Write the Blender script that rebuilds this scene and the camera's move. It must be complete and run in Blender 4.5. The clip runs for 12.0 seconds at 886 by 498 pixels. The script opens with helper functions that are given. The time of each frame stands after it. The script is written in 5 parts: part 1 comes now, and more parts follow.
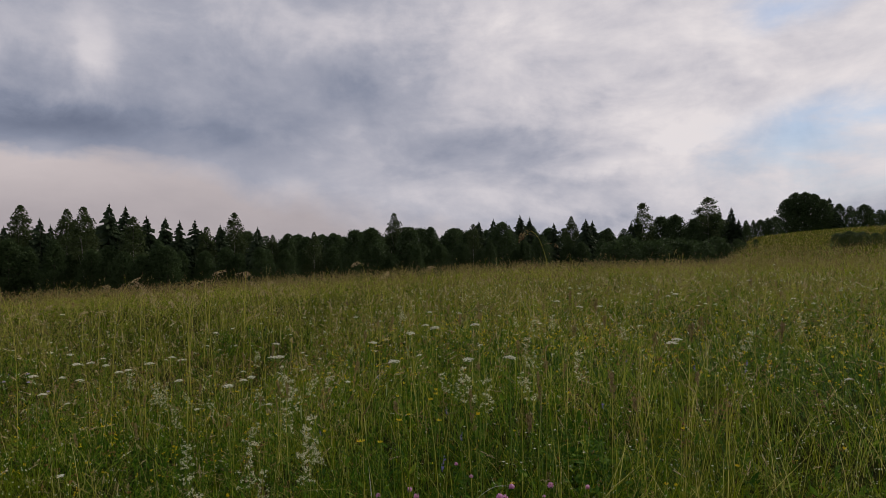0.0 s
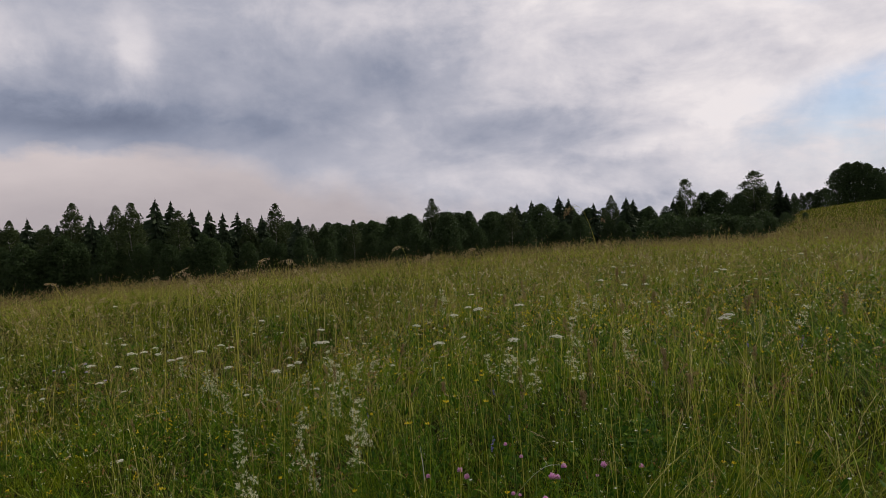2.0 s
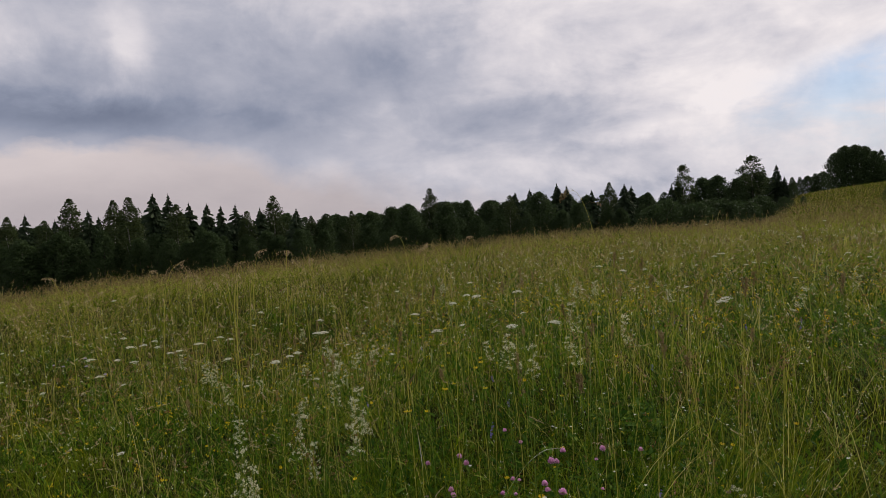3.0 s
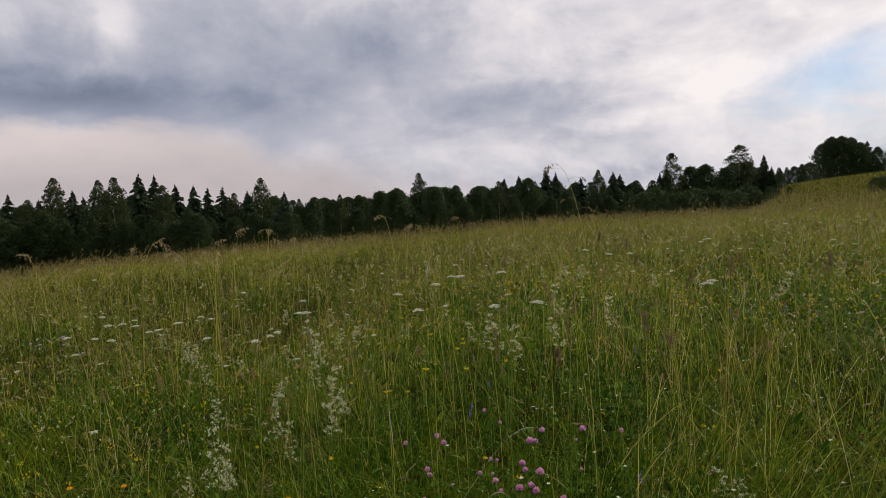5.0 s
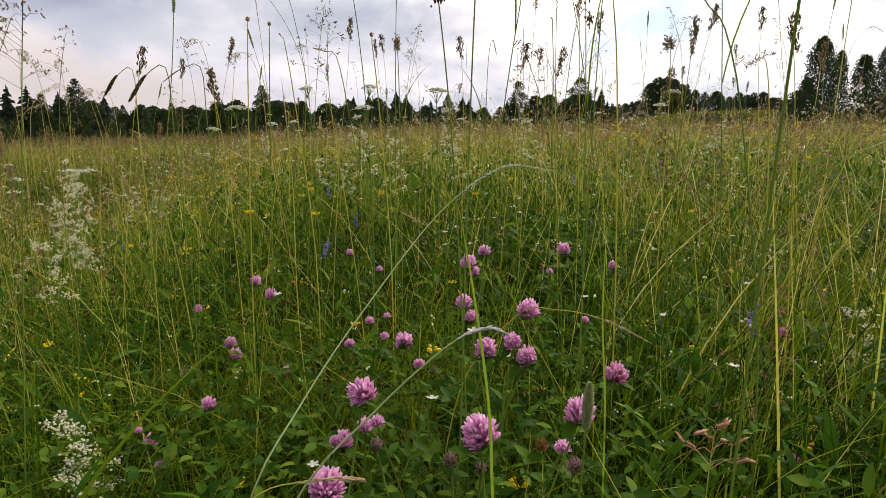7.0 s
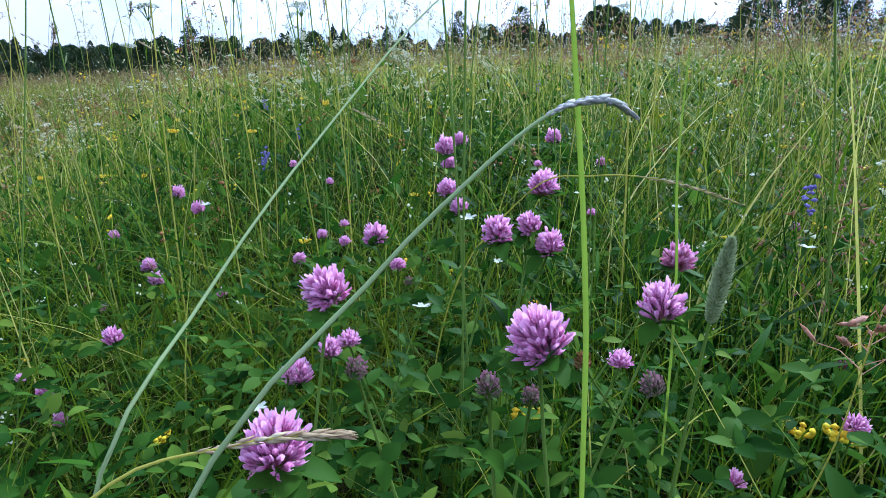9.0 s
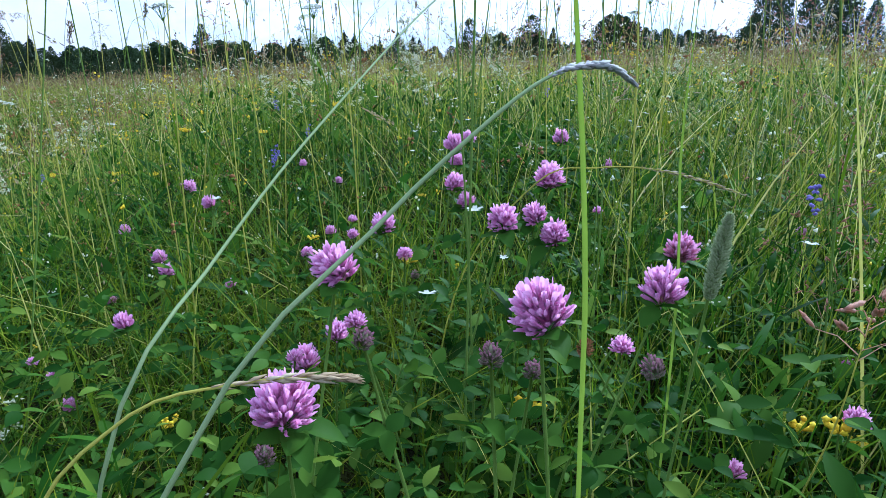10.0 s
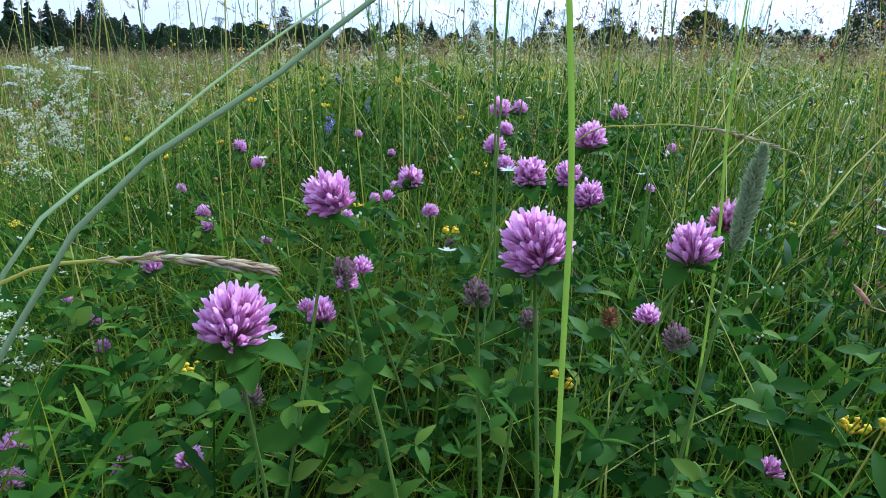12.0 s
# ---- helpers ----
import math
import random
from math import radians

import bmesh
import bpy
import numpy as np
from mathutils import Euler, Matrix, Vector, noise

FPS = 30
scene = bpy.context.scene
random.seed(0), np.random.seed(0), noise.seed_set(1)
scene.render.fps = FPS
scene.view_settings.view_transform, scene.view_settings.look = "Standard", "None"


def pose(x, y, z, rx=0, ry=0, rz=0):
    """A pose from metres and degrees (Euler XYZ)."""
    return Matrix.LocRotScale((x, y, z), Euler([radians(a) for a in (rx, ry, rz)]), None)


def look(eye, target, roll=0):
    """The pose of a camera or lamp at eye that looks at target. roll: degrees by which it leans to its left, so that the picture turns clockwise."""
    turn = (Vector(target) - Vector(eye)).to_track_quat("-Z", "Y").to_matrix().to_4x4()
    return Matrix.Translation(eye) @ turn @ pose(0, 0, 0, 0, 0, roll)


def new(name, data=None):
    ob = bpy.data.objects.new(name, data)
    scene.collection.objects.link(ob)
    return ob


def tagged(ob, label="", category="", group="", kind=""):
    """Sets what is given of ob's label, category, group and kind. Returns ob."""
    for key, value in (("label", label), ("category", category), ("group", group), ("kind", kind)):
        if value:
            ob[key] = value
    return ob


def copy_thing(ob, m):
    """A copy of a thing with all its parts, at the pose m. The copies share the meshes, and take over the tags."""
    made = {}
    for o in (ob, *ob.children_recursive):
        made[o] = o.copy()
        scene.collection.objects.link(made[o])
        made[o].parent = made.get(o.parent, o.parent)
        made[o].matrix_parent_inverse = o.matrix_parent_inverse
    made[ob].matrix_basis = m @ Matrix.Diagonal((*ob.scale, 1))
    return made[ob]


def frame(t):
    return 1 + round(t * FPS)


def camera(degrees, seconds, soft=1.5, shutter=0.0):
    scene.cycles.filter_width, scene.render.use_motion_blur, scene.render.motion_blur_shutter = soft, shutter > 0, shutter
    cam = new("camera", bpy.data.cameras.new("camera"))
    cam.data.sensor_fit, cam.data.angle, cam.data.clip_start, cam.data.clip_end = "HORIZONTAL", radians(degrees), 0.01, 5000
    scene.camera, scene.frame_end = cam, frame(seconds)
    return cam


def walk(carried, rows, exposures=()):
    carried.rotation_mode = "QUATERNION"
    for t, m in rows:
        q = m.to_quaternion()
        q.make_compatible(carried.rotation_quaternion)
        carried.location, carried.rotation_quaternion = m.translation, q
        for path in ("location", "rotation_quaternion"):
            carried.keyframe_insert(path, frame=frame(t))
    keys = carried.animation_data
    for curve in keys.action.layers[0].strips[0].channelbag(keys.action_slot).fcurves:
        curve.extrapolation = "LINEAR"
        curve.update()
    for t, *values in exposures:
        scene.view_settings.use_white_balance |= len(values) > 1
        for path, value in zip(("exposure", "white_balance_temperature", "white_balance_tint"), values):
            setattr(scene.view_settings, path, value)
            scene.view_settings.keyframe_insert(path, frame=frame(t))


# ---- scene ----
# ---------------- camera and its way ----------------
cam = camera(69.1, 12.0, soft=0.65)
PATH = [
    (0, (0.174, 0.546, 1.369), (0.201, 2.546, 1.38), -0.3),
    (0.5, (0.166, 0.576, 1.356), (0.146, 2.576, 1.345), -0.7),
    (1, (0.168, 0.594, 1.346), (0.115, 2.593, 1.316), -1.2),
    (1.5, (0.159, 0.598, 1.345), (0.088, 2.596, 1.311), -1.5),
    (2, (0.152, 0.588, 1.345), (0.058, 2.585, 1.31), -2.1),
    (2.5, (0.16, 0.604, 1.342), (0.066, 2.602, 1.293), -2.5),
    (3, (0.164, 0.601, 1.33), (0.072, 2.598, 1.263), -3.0),
    (5, (0.197, 0.686, 1.278), (0.139, 2.682, 1.164), -2.2),
    (5.5, (0.188, 0.876, 1.191), (0.181, 2.87, 1.035), -1.5),
    (6, (0.14, 1.356, 1.003), (0.23, 3.343, 0.786), -0.7),
    (6.5, (0.149, 1.857, 0.75), (0.39, 3.82, 0.451), -1.7),
    (7, (0.17, 2.118, 0.589), (0.576, 4.044, 0.237), 0.7),
    (7.5, (0.178, 2.251, 0.529), (0.668, 4.141, 0.095), 0.1),
    (7.7, (0.18, 2.287, 0.51), (0.693, 4.161, 0.036), -1.2),
    (9.3, (0.178, 2.326, 0.474), (0.735, 4.169, -0.068), -0.5),
    (9.5, (0.178, 2.318, 0.471), (0.726, 4.168, -0.056), -0.3),
    (10, (0.175, 2.313, 0.464), (0.71, 4.169, -0.058), 0.2),
    (10.5, (0.18, 2.302, 0.485), (0.669, 4.173, -0.025), 0.9),
    (11, (0.209, 2.316, 0.476), (0.59, 4.21, -0.042), 2.4),
    (11.5, (0.224, 2.327, 0.467), (0.572, 4.223, -0.066), 2.2),
    (12, (0.214, 2.327, 0.429), (0.558, 4.217, -0.126), 2.5),
]
EXPOSURE = [
    (0.0, -0.24, 6500, 8), (3.2, -0.03, 6550, 8), (5.0, 0.05, 6620, 7), (5.5, 0.14, 6650, 7), (6.0, 0.20, 6700, 7), (6.5, 0.40, 6750, 7),
    (7.2, 0.70, 6750, 6), (7.7, 0.96, 5950, 4), (9.3, 1.2, 4500, 3), (12.0, 1.12, 4450, 3),
]
walk(cam, [(t, look(e, g, r)) for t, e, g, r in PATH], EXPOSURE)

# ---------------- sky and sun ----------------
SUN_ELEV, SUN_AZ = 38.0, 48.0      # degrees; azimuth from +y towards +x


class Nodes:
    """Small helper that adds and links shader nodes."""

    def __init__(self, tree):
        self.tree = tree
        tree.nodes.clear()

    def add(self, kind, values=(), **props):
        n = self.tree.nodes.new(kind)
        for key, value in props.items():
            setattr(n, key, value)
        for key, value in dict(values).items():
            if isinstance(value, bpy.types.NodeSocket):
                self.tree.links.new(value, n.inputs[key])
            else:
                n.inputs[key].default_value = value
        return n

    def math(self, op, a, b=0.0, clamp=False):
        return self.add("ShaderNodeMath", {0: a, 1: b}, operation=op, use_clamp=clamp).outputs[0]

    def dot(self, a, b):
        return self.add("ShaderNodeVectorMath", {0: a, 1: b}, operation="DOT_PRODUCT").outputs["Value"]

    def noise(self, vec, scale, detail=3.0, rough=0.55, dist=0.0):
        return self.add("ShaderNodeTexNoise", {"Vector": vec, "Scale": scale, "Detail": detail, "Roughness": rough, "Distortion": dist}).outputs["Fac"]

    def span(self, v, lo, hi, a=0.0, b=1.0, smooth=True):
        return self.add("ShaderNodeMapRange", {0: v, 1: lo, 2: hi, 3: a, 4: b}, interpolation_type="SMOOTHSTEP" if smooth else "LINEAR").outputs[0]

    def ramp(self, v, stops):
        n = self.add("ShaderNodeValToRGB", {0: v})
        e = n.color_ramp.elements
        while len(e) < len(stops):
            e.new(0.5)
        for el, (p, c) in zip(e, stops):
            el.position, el.color = p, (*c, 1)
        return n.outputs[0]

    def mix(self, f, a, b, blend="MIX"):
        n = self.add("ShaderNodeMix", data_type="RGBA", blend_type=blend)
        for sock, v in ((n.inputs[0], f), (n.inputs[6], a), (n.inputs[7], b)):
            if isinstance(v, bpy.types.NodeSocket):
                self.tree.links.new(v, sock)
            else:
                sock.default_value = (*v, 1) if isinstance(v, tuple) and len(v) == 3 else v
        return n.outputs[2]


def build_world():
    """An uneven, clouded evening sky: a rain cloud towards -x, torn bright streaks and some blue towards +x."""
    world = bpy.data.worlds.new("sky")
    scene.world = world
    world.use_nodes = True
    k = Nodes(world.node_tree)
    way = k.add("ShaderNodeTexCoord").outputs["Generated"]
    xyz = k.add("ShaderNodeSeparateXYZ", {0: way})
    ahead = k.math("MAXIMUM", xyz.outputs["Y"], 0.12)
    # slopes of the way: u to the side, v upwards
    u0 = k.math("DIVIDE", xyz.outputs["X"], ahead)
    v0 = k.math("DIVIDE", xyz.outputs["Z"], ahead)
    flat = k.add("ShaderNodeMapping", {"Vector": way, "Scale": (1.0, 1.0, 1.25)}).outputs[0]
    torn = k.add("ShaderNodeMapping", {"Vector": way, "Rotation": (0, radians(28), 0), "Scale": (1.0, 1.0, 2.3)}).outputs[0]
    big = k.noise(flat, 4.2, 7, 0.56, 0.3)
    mid = k.noise(flat, 8.0, 9, 0.6, 0.35)
    fine = k.noise(torn, 5.0, 8, 0.58, 0.25)
    u = k.math("ADD", u0, k.math("MULTIPLY", k.math("SUBTRACT", big, 0.5), 0.20))
    v = k.math("ADD", v0, k.math("MULTIPLY", k.math("SUBTRACT", mid, 0.5), 0.09))

    def blot(cu, cv, ru, rv, turn=0.0):
        """A soft oval spot: 1 in its middle, 0 far off."""
        du, dv = k.math("SUBTRACT", u, cu), k.math("SUBTRACT", v, cv)
        c, w = math.cos(radians(turn)), math.sin(radians(turn))
        p = k.math("ADD", k.math("MULTIPLY", du, c / ru), k.math("MULTIPLY", dv, w / ru))
        q = k.math("SUBTRACT", k.math("MULTIPLY", dv, c / rv), k.math("MULTIPLY", du, w / rv))
        r2 = k.math("ADD", k.math("MULTIPLY", p, p), k.math("MULTIPLY", q, q))
        return k.math("POWER", 2.718, k.math("MULTIPLY", r2, -1.0))

    tone = k.math("ADD", 0.645, k.span(u0, -0.5, 0.8, -0.04, 0.19, False))
    tone = k.math("ADD", tone, k.math("MULTIPLY", k.math("SUBTRACT", big, 0.5), 0.50))
    tone = k.math("ADD", tone, k.math("MULTIPLY", k.math("SUBTRACT", mid, 0.5), 0.44))
    tone = k.math("ADD", tone, k.math("MULTIPLY", k.math("SUBTRACT", fine, 0.5), k.span(u0, -0.3, 0.3, 0.45, 1.05)))
    tone = k.math("ADD", tone, k.span(v0, 0.0, 0.15, -0.10, 0.0))
    for cu, cv, ru, rv, turn, gain in (
            (-0.60, 0.205, 0.28, 0.040, -4, -0.34), (-0.40, 0.265, 0.38, 0.10, 0, -0.17), (-0.08, 0.235, 0.28, 0.07, -8, -0.17), (-0.16, 0.155, 0.26, 0.035, 0, -0.12),
            (-0.55, 0.315, 0.050, 0.075, 15, 0.30), (-0.70, 0.350, 0.10, 0.05, 0, 0.12), (0.05, 0.385, 0.20, 0.05, 0, 0.18), (0.30, 0.300, 0.34, 0.05, 18, 0.14),
            (0.52, 0.215, 0.30, 0.028, 18, 0.20), (0.22, 0.116, 0.09, 0.016, -6, -0.16), (0.34, 0.155, 0.06, 0.012, 0, -0.14), (0.25, 0.06, 0.08, 0.02, 0, 0.12)):
        tone = k.math("ADD", tone, k.math("MULTIPLY", blot(cu, cv, ru, rv, turn), gain))
    cloud = k.ramp(tone, [(0.02, (0.140, 0.165, 0.245)), (0.30, (0.275, 0.300, 0.400)), (0.55, (0.46, 0.462, 0.550)), (0.74, (0.68, 0.645, 0.705)), (1.0, (0.92, 0.85, 0.87))])
    # the cloud's foot: a sharp edge towards -x, and paler, rosy air under it
    rim = k.math("SUBTRACT", 0.172, k.math("MULTIPLY", k.math("MAXIMUM", k.math("ADD", u0, 0.5), 0.0), 0.21))
    rim = k.math("ADD", rim, k.math("MULTIPLY", k.math("SUBTRACT", mid, 0.5), 0.10))
    soft = k.span(u0, -0.6, 0.2, 0.022, 0.10, False)
    under = k.math("DIVIDE", k.math("SUBTRACT", rim, v0), soft, True)
    rosy = k.ramp(k.math("ADD", k.math("MULTIPLY", fine, 0.5), k.math("MULTIPLY", k.span(v0, 0.04, 0.17), 0.5)), [(0.2, (0.49, 0.425, 0.44)), (0.8, (0.70, 0.605, 0.605))])
    air = k.mix(k.math("MULTIPLY", under, 0.86), cloud, rosy)
    # blue between the streaks
    sky = k.add("ShaderNodeTexSky", sky_type="NISHITA", sun_disc=False, sun_elevation=radians(SUN_ELEV), sun_rotation=radians(SUN_AZ))
    blue = k.mix(1.0, sky.outputs[0], (0.064, 0.080, 0.100), "MULTIPLY")
    gap = k.math("ADD", blot(0.66, 0.205, 0.16, 0.035, 12), k.math("ADD", blot(0.56, 0.385, 0.10, 0.025, 10), k.math("MULTIPLY", blot(0.62, 0.13, 0.20, 0.05, 0), 0.7)))
    gap = k.math("MULTIPLY", gap, k.span(fine, 0.62, 0.42), True)
    both = k.mix(k.math("MULTIPLY", gap, 0.55), air, blue)
    out = k.add("ShaderNodeBackground", {"Color": both, "Strength": 1.0})
    k.add("ShaderNodeOutputWorld", {"Surface": out.outputs[0]})


build_world()
sun = new("sun", bpy.data.lights.new("sun", "SUN"))
sun.data.energy, sun.data.angle, sun.data.color = 3.2, radians(9), (1.0, 0.92, 0.78)
SUN_WAY = Vector((math.sin(radians(SUN_AZ)) * math.cos(radians(SUN_ELEV)), math.cos(radians(SUN_AZ)) * math.cos(radians(SUN_ELEV)), math.sin(radians(SUN_ELEV))))
sun.matrix_world = look(SUN_WAY * 50, (0, 0, 0))


# ---------------- materials ----------------
def plant_material(name, stops, through_light=0.35, rough=0.55, tint=None, along=None, spec=0.08):
    """Leafy matter. stops: colours over the islands' random value; along: colour towards the tip (attribute 'tip')."""
    m = bpy.data.materials.new(name)
    m.use_nodes = True
    k = Nodes(m.node_tree)
    geo = k.add("ShaderNodeNewGeometry")
    col = k.ramp(geo.outputs["Random Per Island"], stops)
    place = k.add("ShaderNodeTexCoord").outputs["Object"]
    patch = k.noise(place, 0.9, 3)
    if tint:
        col = k.mix(k.span(patch, 0.42, 0.68, 0.0, 0.6), col, tint)
    if along:
        tip = k.add("ShaderNodeAttribute", attribute_name="tip").outputs["Fac"]
        col = k.mix(tip, col, along)
    col = k.mix(k.math("MULTIPLY", k.noise(place, 60.0, 2), 0.22), col, (0.02, 0.025, 0.01))
    shine = k.add("ShaderNodeBsdfPrincipled", {"Base Color": col, "Roughness": rough, "Specular IOR Level": spec})
    glow = k.add("ShaderNodeBsdfTranslucent", {"Color": col})
    both = k.add("ShaderNodeMixShader", {0: through_light, 1: shine.outputs[0], 2: glow.outputs[0]})
    k.add("ShaderNodeOutputMaterial", {"Surface": both.outputs[0]})
    return m


def bark_material(name, a, b, scale):
    m = bpy.data.materials.new(name)
    m.use_nodes = True
    k = Nodes(m.node_tree)
    place = k.add("ShaderNodeTexCoord").outputs["Object"]
    n = k.noise(place, scale, 5, 0.65)
    col = k.mix(k.span(n, 0.4, 0.62), a, b)
    bump = k.add("ShaderNodeBump", {"Strength": 0.6, "Height": n})
    s = k.add("ShaderNodeBsdfPrincipled", {"Base Color": col, "Roughness": 0.9, "Normal": bump.outputs[0]})
    k.add("ShaderNodeOutputMaterial", {"Surface": s.outputs[0]})
    return m


def ground_material():
    m = bpy.data.materials.new("meadow_soil")
    m.use_nodes = True
    k = Nodes(m.node_tree)
    place = k.add("ShaderNodeTexCoord").outputs["Object"]
    wide, mid, fine = k.noise(place, 0.05, 4), k.noise(place, 1.3, 5, 0.6), k.noise(place, 22.0, 6, 0.7)
    col = k.mix(k.span(wide, 0.38, 0.62), (0.066, 0.064, 0.008), (0.092, 0.074, 0.012))
    col = k.mix(k.span(mid, 0.40, 0.65), col, (0.055, 0.075, 0.007))
    col = k.mix(k.span(fine, 0.35, 0.7, 0.75, 0.0), col, (0.018, 0.02, 0.008))
    # soil and litter, darkened for shade under the tall grass; closed turf on far slopes
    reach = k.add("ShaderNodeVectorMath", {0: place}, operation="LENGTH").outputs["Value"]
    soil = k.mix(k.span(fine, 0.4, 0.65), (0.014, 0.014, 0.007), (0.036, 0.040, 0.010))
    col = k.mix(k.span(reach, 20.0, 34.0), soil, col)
    bump = k.add("ShaderNodeBump", {"Strength": 0.8, "Distance": 0.1, "Height": fine})
    s = k.add("ShaderNodeBsdfPrincipled", {"Base Color": col, "Roughness": 0.95, "Specular IOR Level": 0.0, "Normal": bump.outputs[0]})
    k.add("ShaderNodeOutputMaterial", {"Surface": s.outputs[0]})
    return m


MAT_GROUND = ground_material()
MAT_GRASS = plant_material("grass_blades", [(0.0, (0.008, 0.026, 0.001)), (0.35, (0.038, 0.098, 0.002)), (0.72, (0.14, 0.215, 0.004)), (0.93, (0.30, 0.34, 0.018)), (1.0, (0.56, 0.49, 0.15))], 0.45, 0.45, tint=(0.15, 0.17, 0.004), spec=0.025)
MAT_STRAW = plant_material("grass_culms", [(0.0, (0.24, 0.32, 0.02)), (0.5, (0.48, 0.46, 0.06)), (1.0, (0.74, 0.64, 0.26))], 0.42, 0.5, spec=0.03)
MAT_HERB = plant_material("herb_leaves", [(0.0, (0.009, 0.032, 0.002)), (0.5, (0.032, 0.090, 0.004)), (0.85, (0.080, 0.165, 0.008)), (1.0, (0.17, 0.25, 0.02))], 0.35, 0.55, spec=0.03)
MAT_SEED = plant_material("grass_seed_heads", [(0.0, (0.15, 0.085, 0.045)), (0.5, (0.26, 0.18, 0.085)), (1.0, (0.46, 0.38, 0.18))], 0.35, 0.7)
MAT_SPRUCE = plant_material("spruce_needles", [(0.0, (0.015, 0.027, 0.013)), (1.0, (0.030, 0.046, 0.021))], 0.12, 0.7)
MAT_LEAF = plant_material("tree_leaves", [(0.0, (0.030, 0.050, 0.020)), (1.0, (0.050, 0.078, 0.028))], 0.36, 0.6)
MAT_BIRCH_LEAF = plant_material("birch_leaves", [(0.0, (0.034, 0.052, 0.018)), (1.0, (0.064, 0.084, 0.030))], 0.3, 0.5)
MAT_BARK = bark_material("bark", (0.05, 0.04, 0.03), (0.11, 0.09, 0.07), 7.0)
MAT_BIRCH_BARK = bark_material("birch_bark", (0.42, 0.40, 0.37), (0.06, 0.05, 0.05), 3.0)
MAT_CLOVER_LEAF = plant_material("clover_leaves", [(0.0, (0.018, 0.056, 0.005)), (0.5, (0.045, 0.105, 0.009)), (0.85, (0.090, 0.165, 0.015)), (1.0, (0.17, 0.24, 0.025))], 0.40, 0.55, spec=0.03)
MAT_STEM = plant_material("green_stems", [(0.0, (0.12, 0.20, 0.025)), (1.0, (0.20, 0.28, 0.05))], 0.2, 0.5, spec=0.04)
MAT_PALE_STEM = plant_material("pale_green_stems", [(0.0, (0.28, 0.36, 0.14)), (1.0, (0.36, 0.43, 0.20))], 0.25, 0.5, spec=0.05)
MAT_CLOVER = plant_material("clover_petals", [(0.0, (0.66, 0.19, 0.46)), (1.0, (0.84, 0.36, 0.67))], 0.5, 0.6, along=(0.94, 0.59, 0.85))
MAT_CLOVER_RED = plant_material("red_clover_petals", [(0.0, (0.44, 0.09, 0.16)), (1.0, (0.58, 0.16, 0.28))], 0.4, 0.6, along=(0.90, 0.50, 0.78))
MAT_BUD = plant_material("clover_buds", [(0.0, (0.12, 0.16, 0.06)), (1.0, (0.20, 0.20, 0.10))], 0.25, 0.7, along=(0.52, 0.22, 0.34))
MAT_DEAD = plant_material("dead_heads", [(0.0, (0.20, 0.09, 0.035)), (1.0, (0.36, 0.18, 0.07))], 0.2, 0.8)
MAT_WHITE = plant_material("white_petals", [(0.0, (0.84, 0.84, 0.72)), (1.0, (0.95, 0.95, 0.88))], 0.58, 0.6)
MAT_CREAM = plant_material("cream_petals", [(0.0, (0.70, 0.69, 0.47)), (1.0, (0.90, 0.88, 0.72))], 0.52, 0.6)
MAT_YELLOW = plant_material("yellow_petals", [(0.0, (0.78, 0.50, 0.01)), (1.0, (0.88, 0.70, 0.02))], 0.2, 0.5)
MAT_HAWKBIT = plant_material("hawkbit_petals", [(0.0, (0.80, 0.36, 0.006)), (1.0, (0.88, 0.50, 0.012))], 0.25, 0.5)
MAT_BLUE = plant_material("violet_petals", [(0.0, (0.20, 0.15, 0.46)), (1.0, (0.32, 0.25, 0.62))], 0.3, 0.5)
MAT_LILAC = plant_material("lilac_petals", [(0.0, (0.42, 0.33, 0.58)), (1.0, (0.56, 0.46, 0.70))], 0.3, 0.6)
MAT_GREY_SPIKE = plant_material("grey_spikelets", [(0.0, (0.34, 0.36, 0.30)), (0.6, (0.46, 0.42, 0.43)), (1.0, (0.58, 0.56, 0.50))], 0.25, 0.7)
MAT_TIMOTHY = plant_material("timothy_spike", [(0.0, (0.29, 0.35, 0.13)), (1.0, (0.44, 0.48, 0.24))], 0.25, 0.7)
MAT_DRY_EAR = plant_material("dry_ears", [(0.0, (0.36, 0.25, 0.14)), (0.6, (0.52, 0.40, 0.24)), (1.0, (0.66, 0.56, 0.38))], 0.35, 0.7)
MAT_RUST = plant_material("rusty_panicles", [(0.0, (0.30, 0.12, 0.07)), (1.0, (0.46, 0.24, 0.17))], 0.3, 0.7)
MAT_PINK_HUSK = plant_material("pink_husks", [(0.0, (0.52, 0.26, 0.16)), (1.0, (0.72, 0.46, 0.33))], 0.4, 0.65)
MAT_BLADE = plant_material("fresh_blades", [(0.0, (0.11, 0.20, 0.010)), (0.6, (0.21, 0.30, 0.03)), (1.0, (0.42, 0.42, 0.08))], 0.42, 0.5, spec=0.05)


# ---------------- mesh tools ----------------
def smooth(a, b, v):
    s = np.clip((np.asarray(v, float) - a) / (b - a), 0.0, 1.0)
    return s * s * (3 - 2 * s)


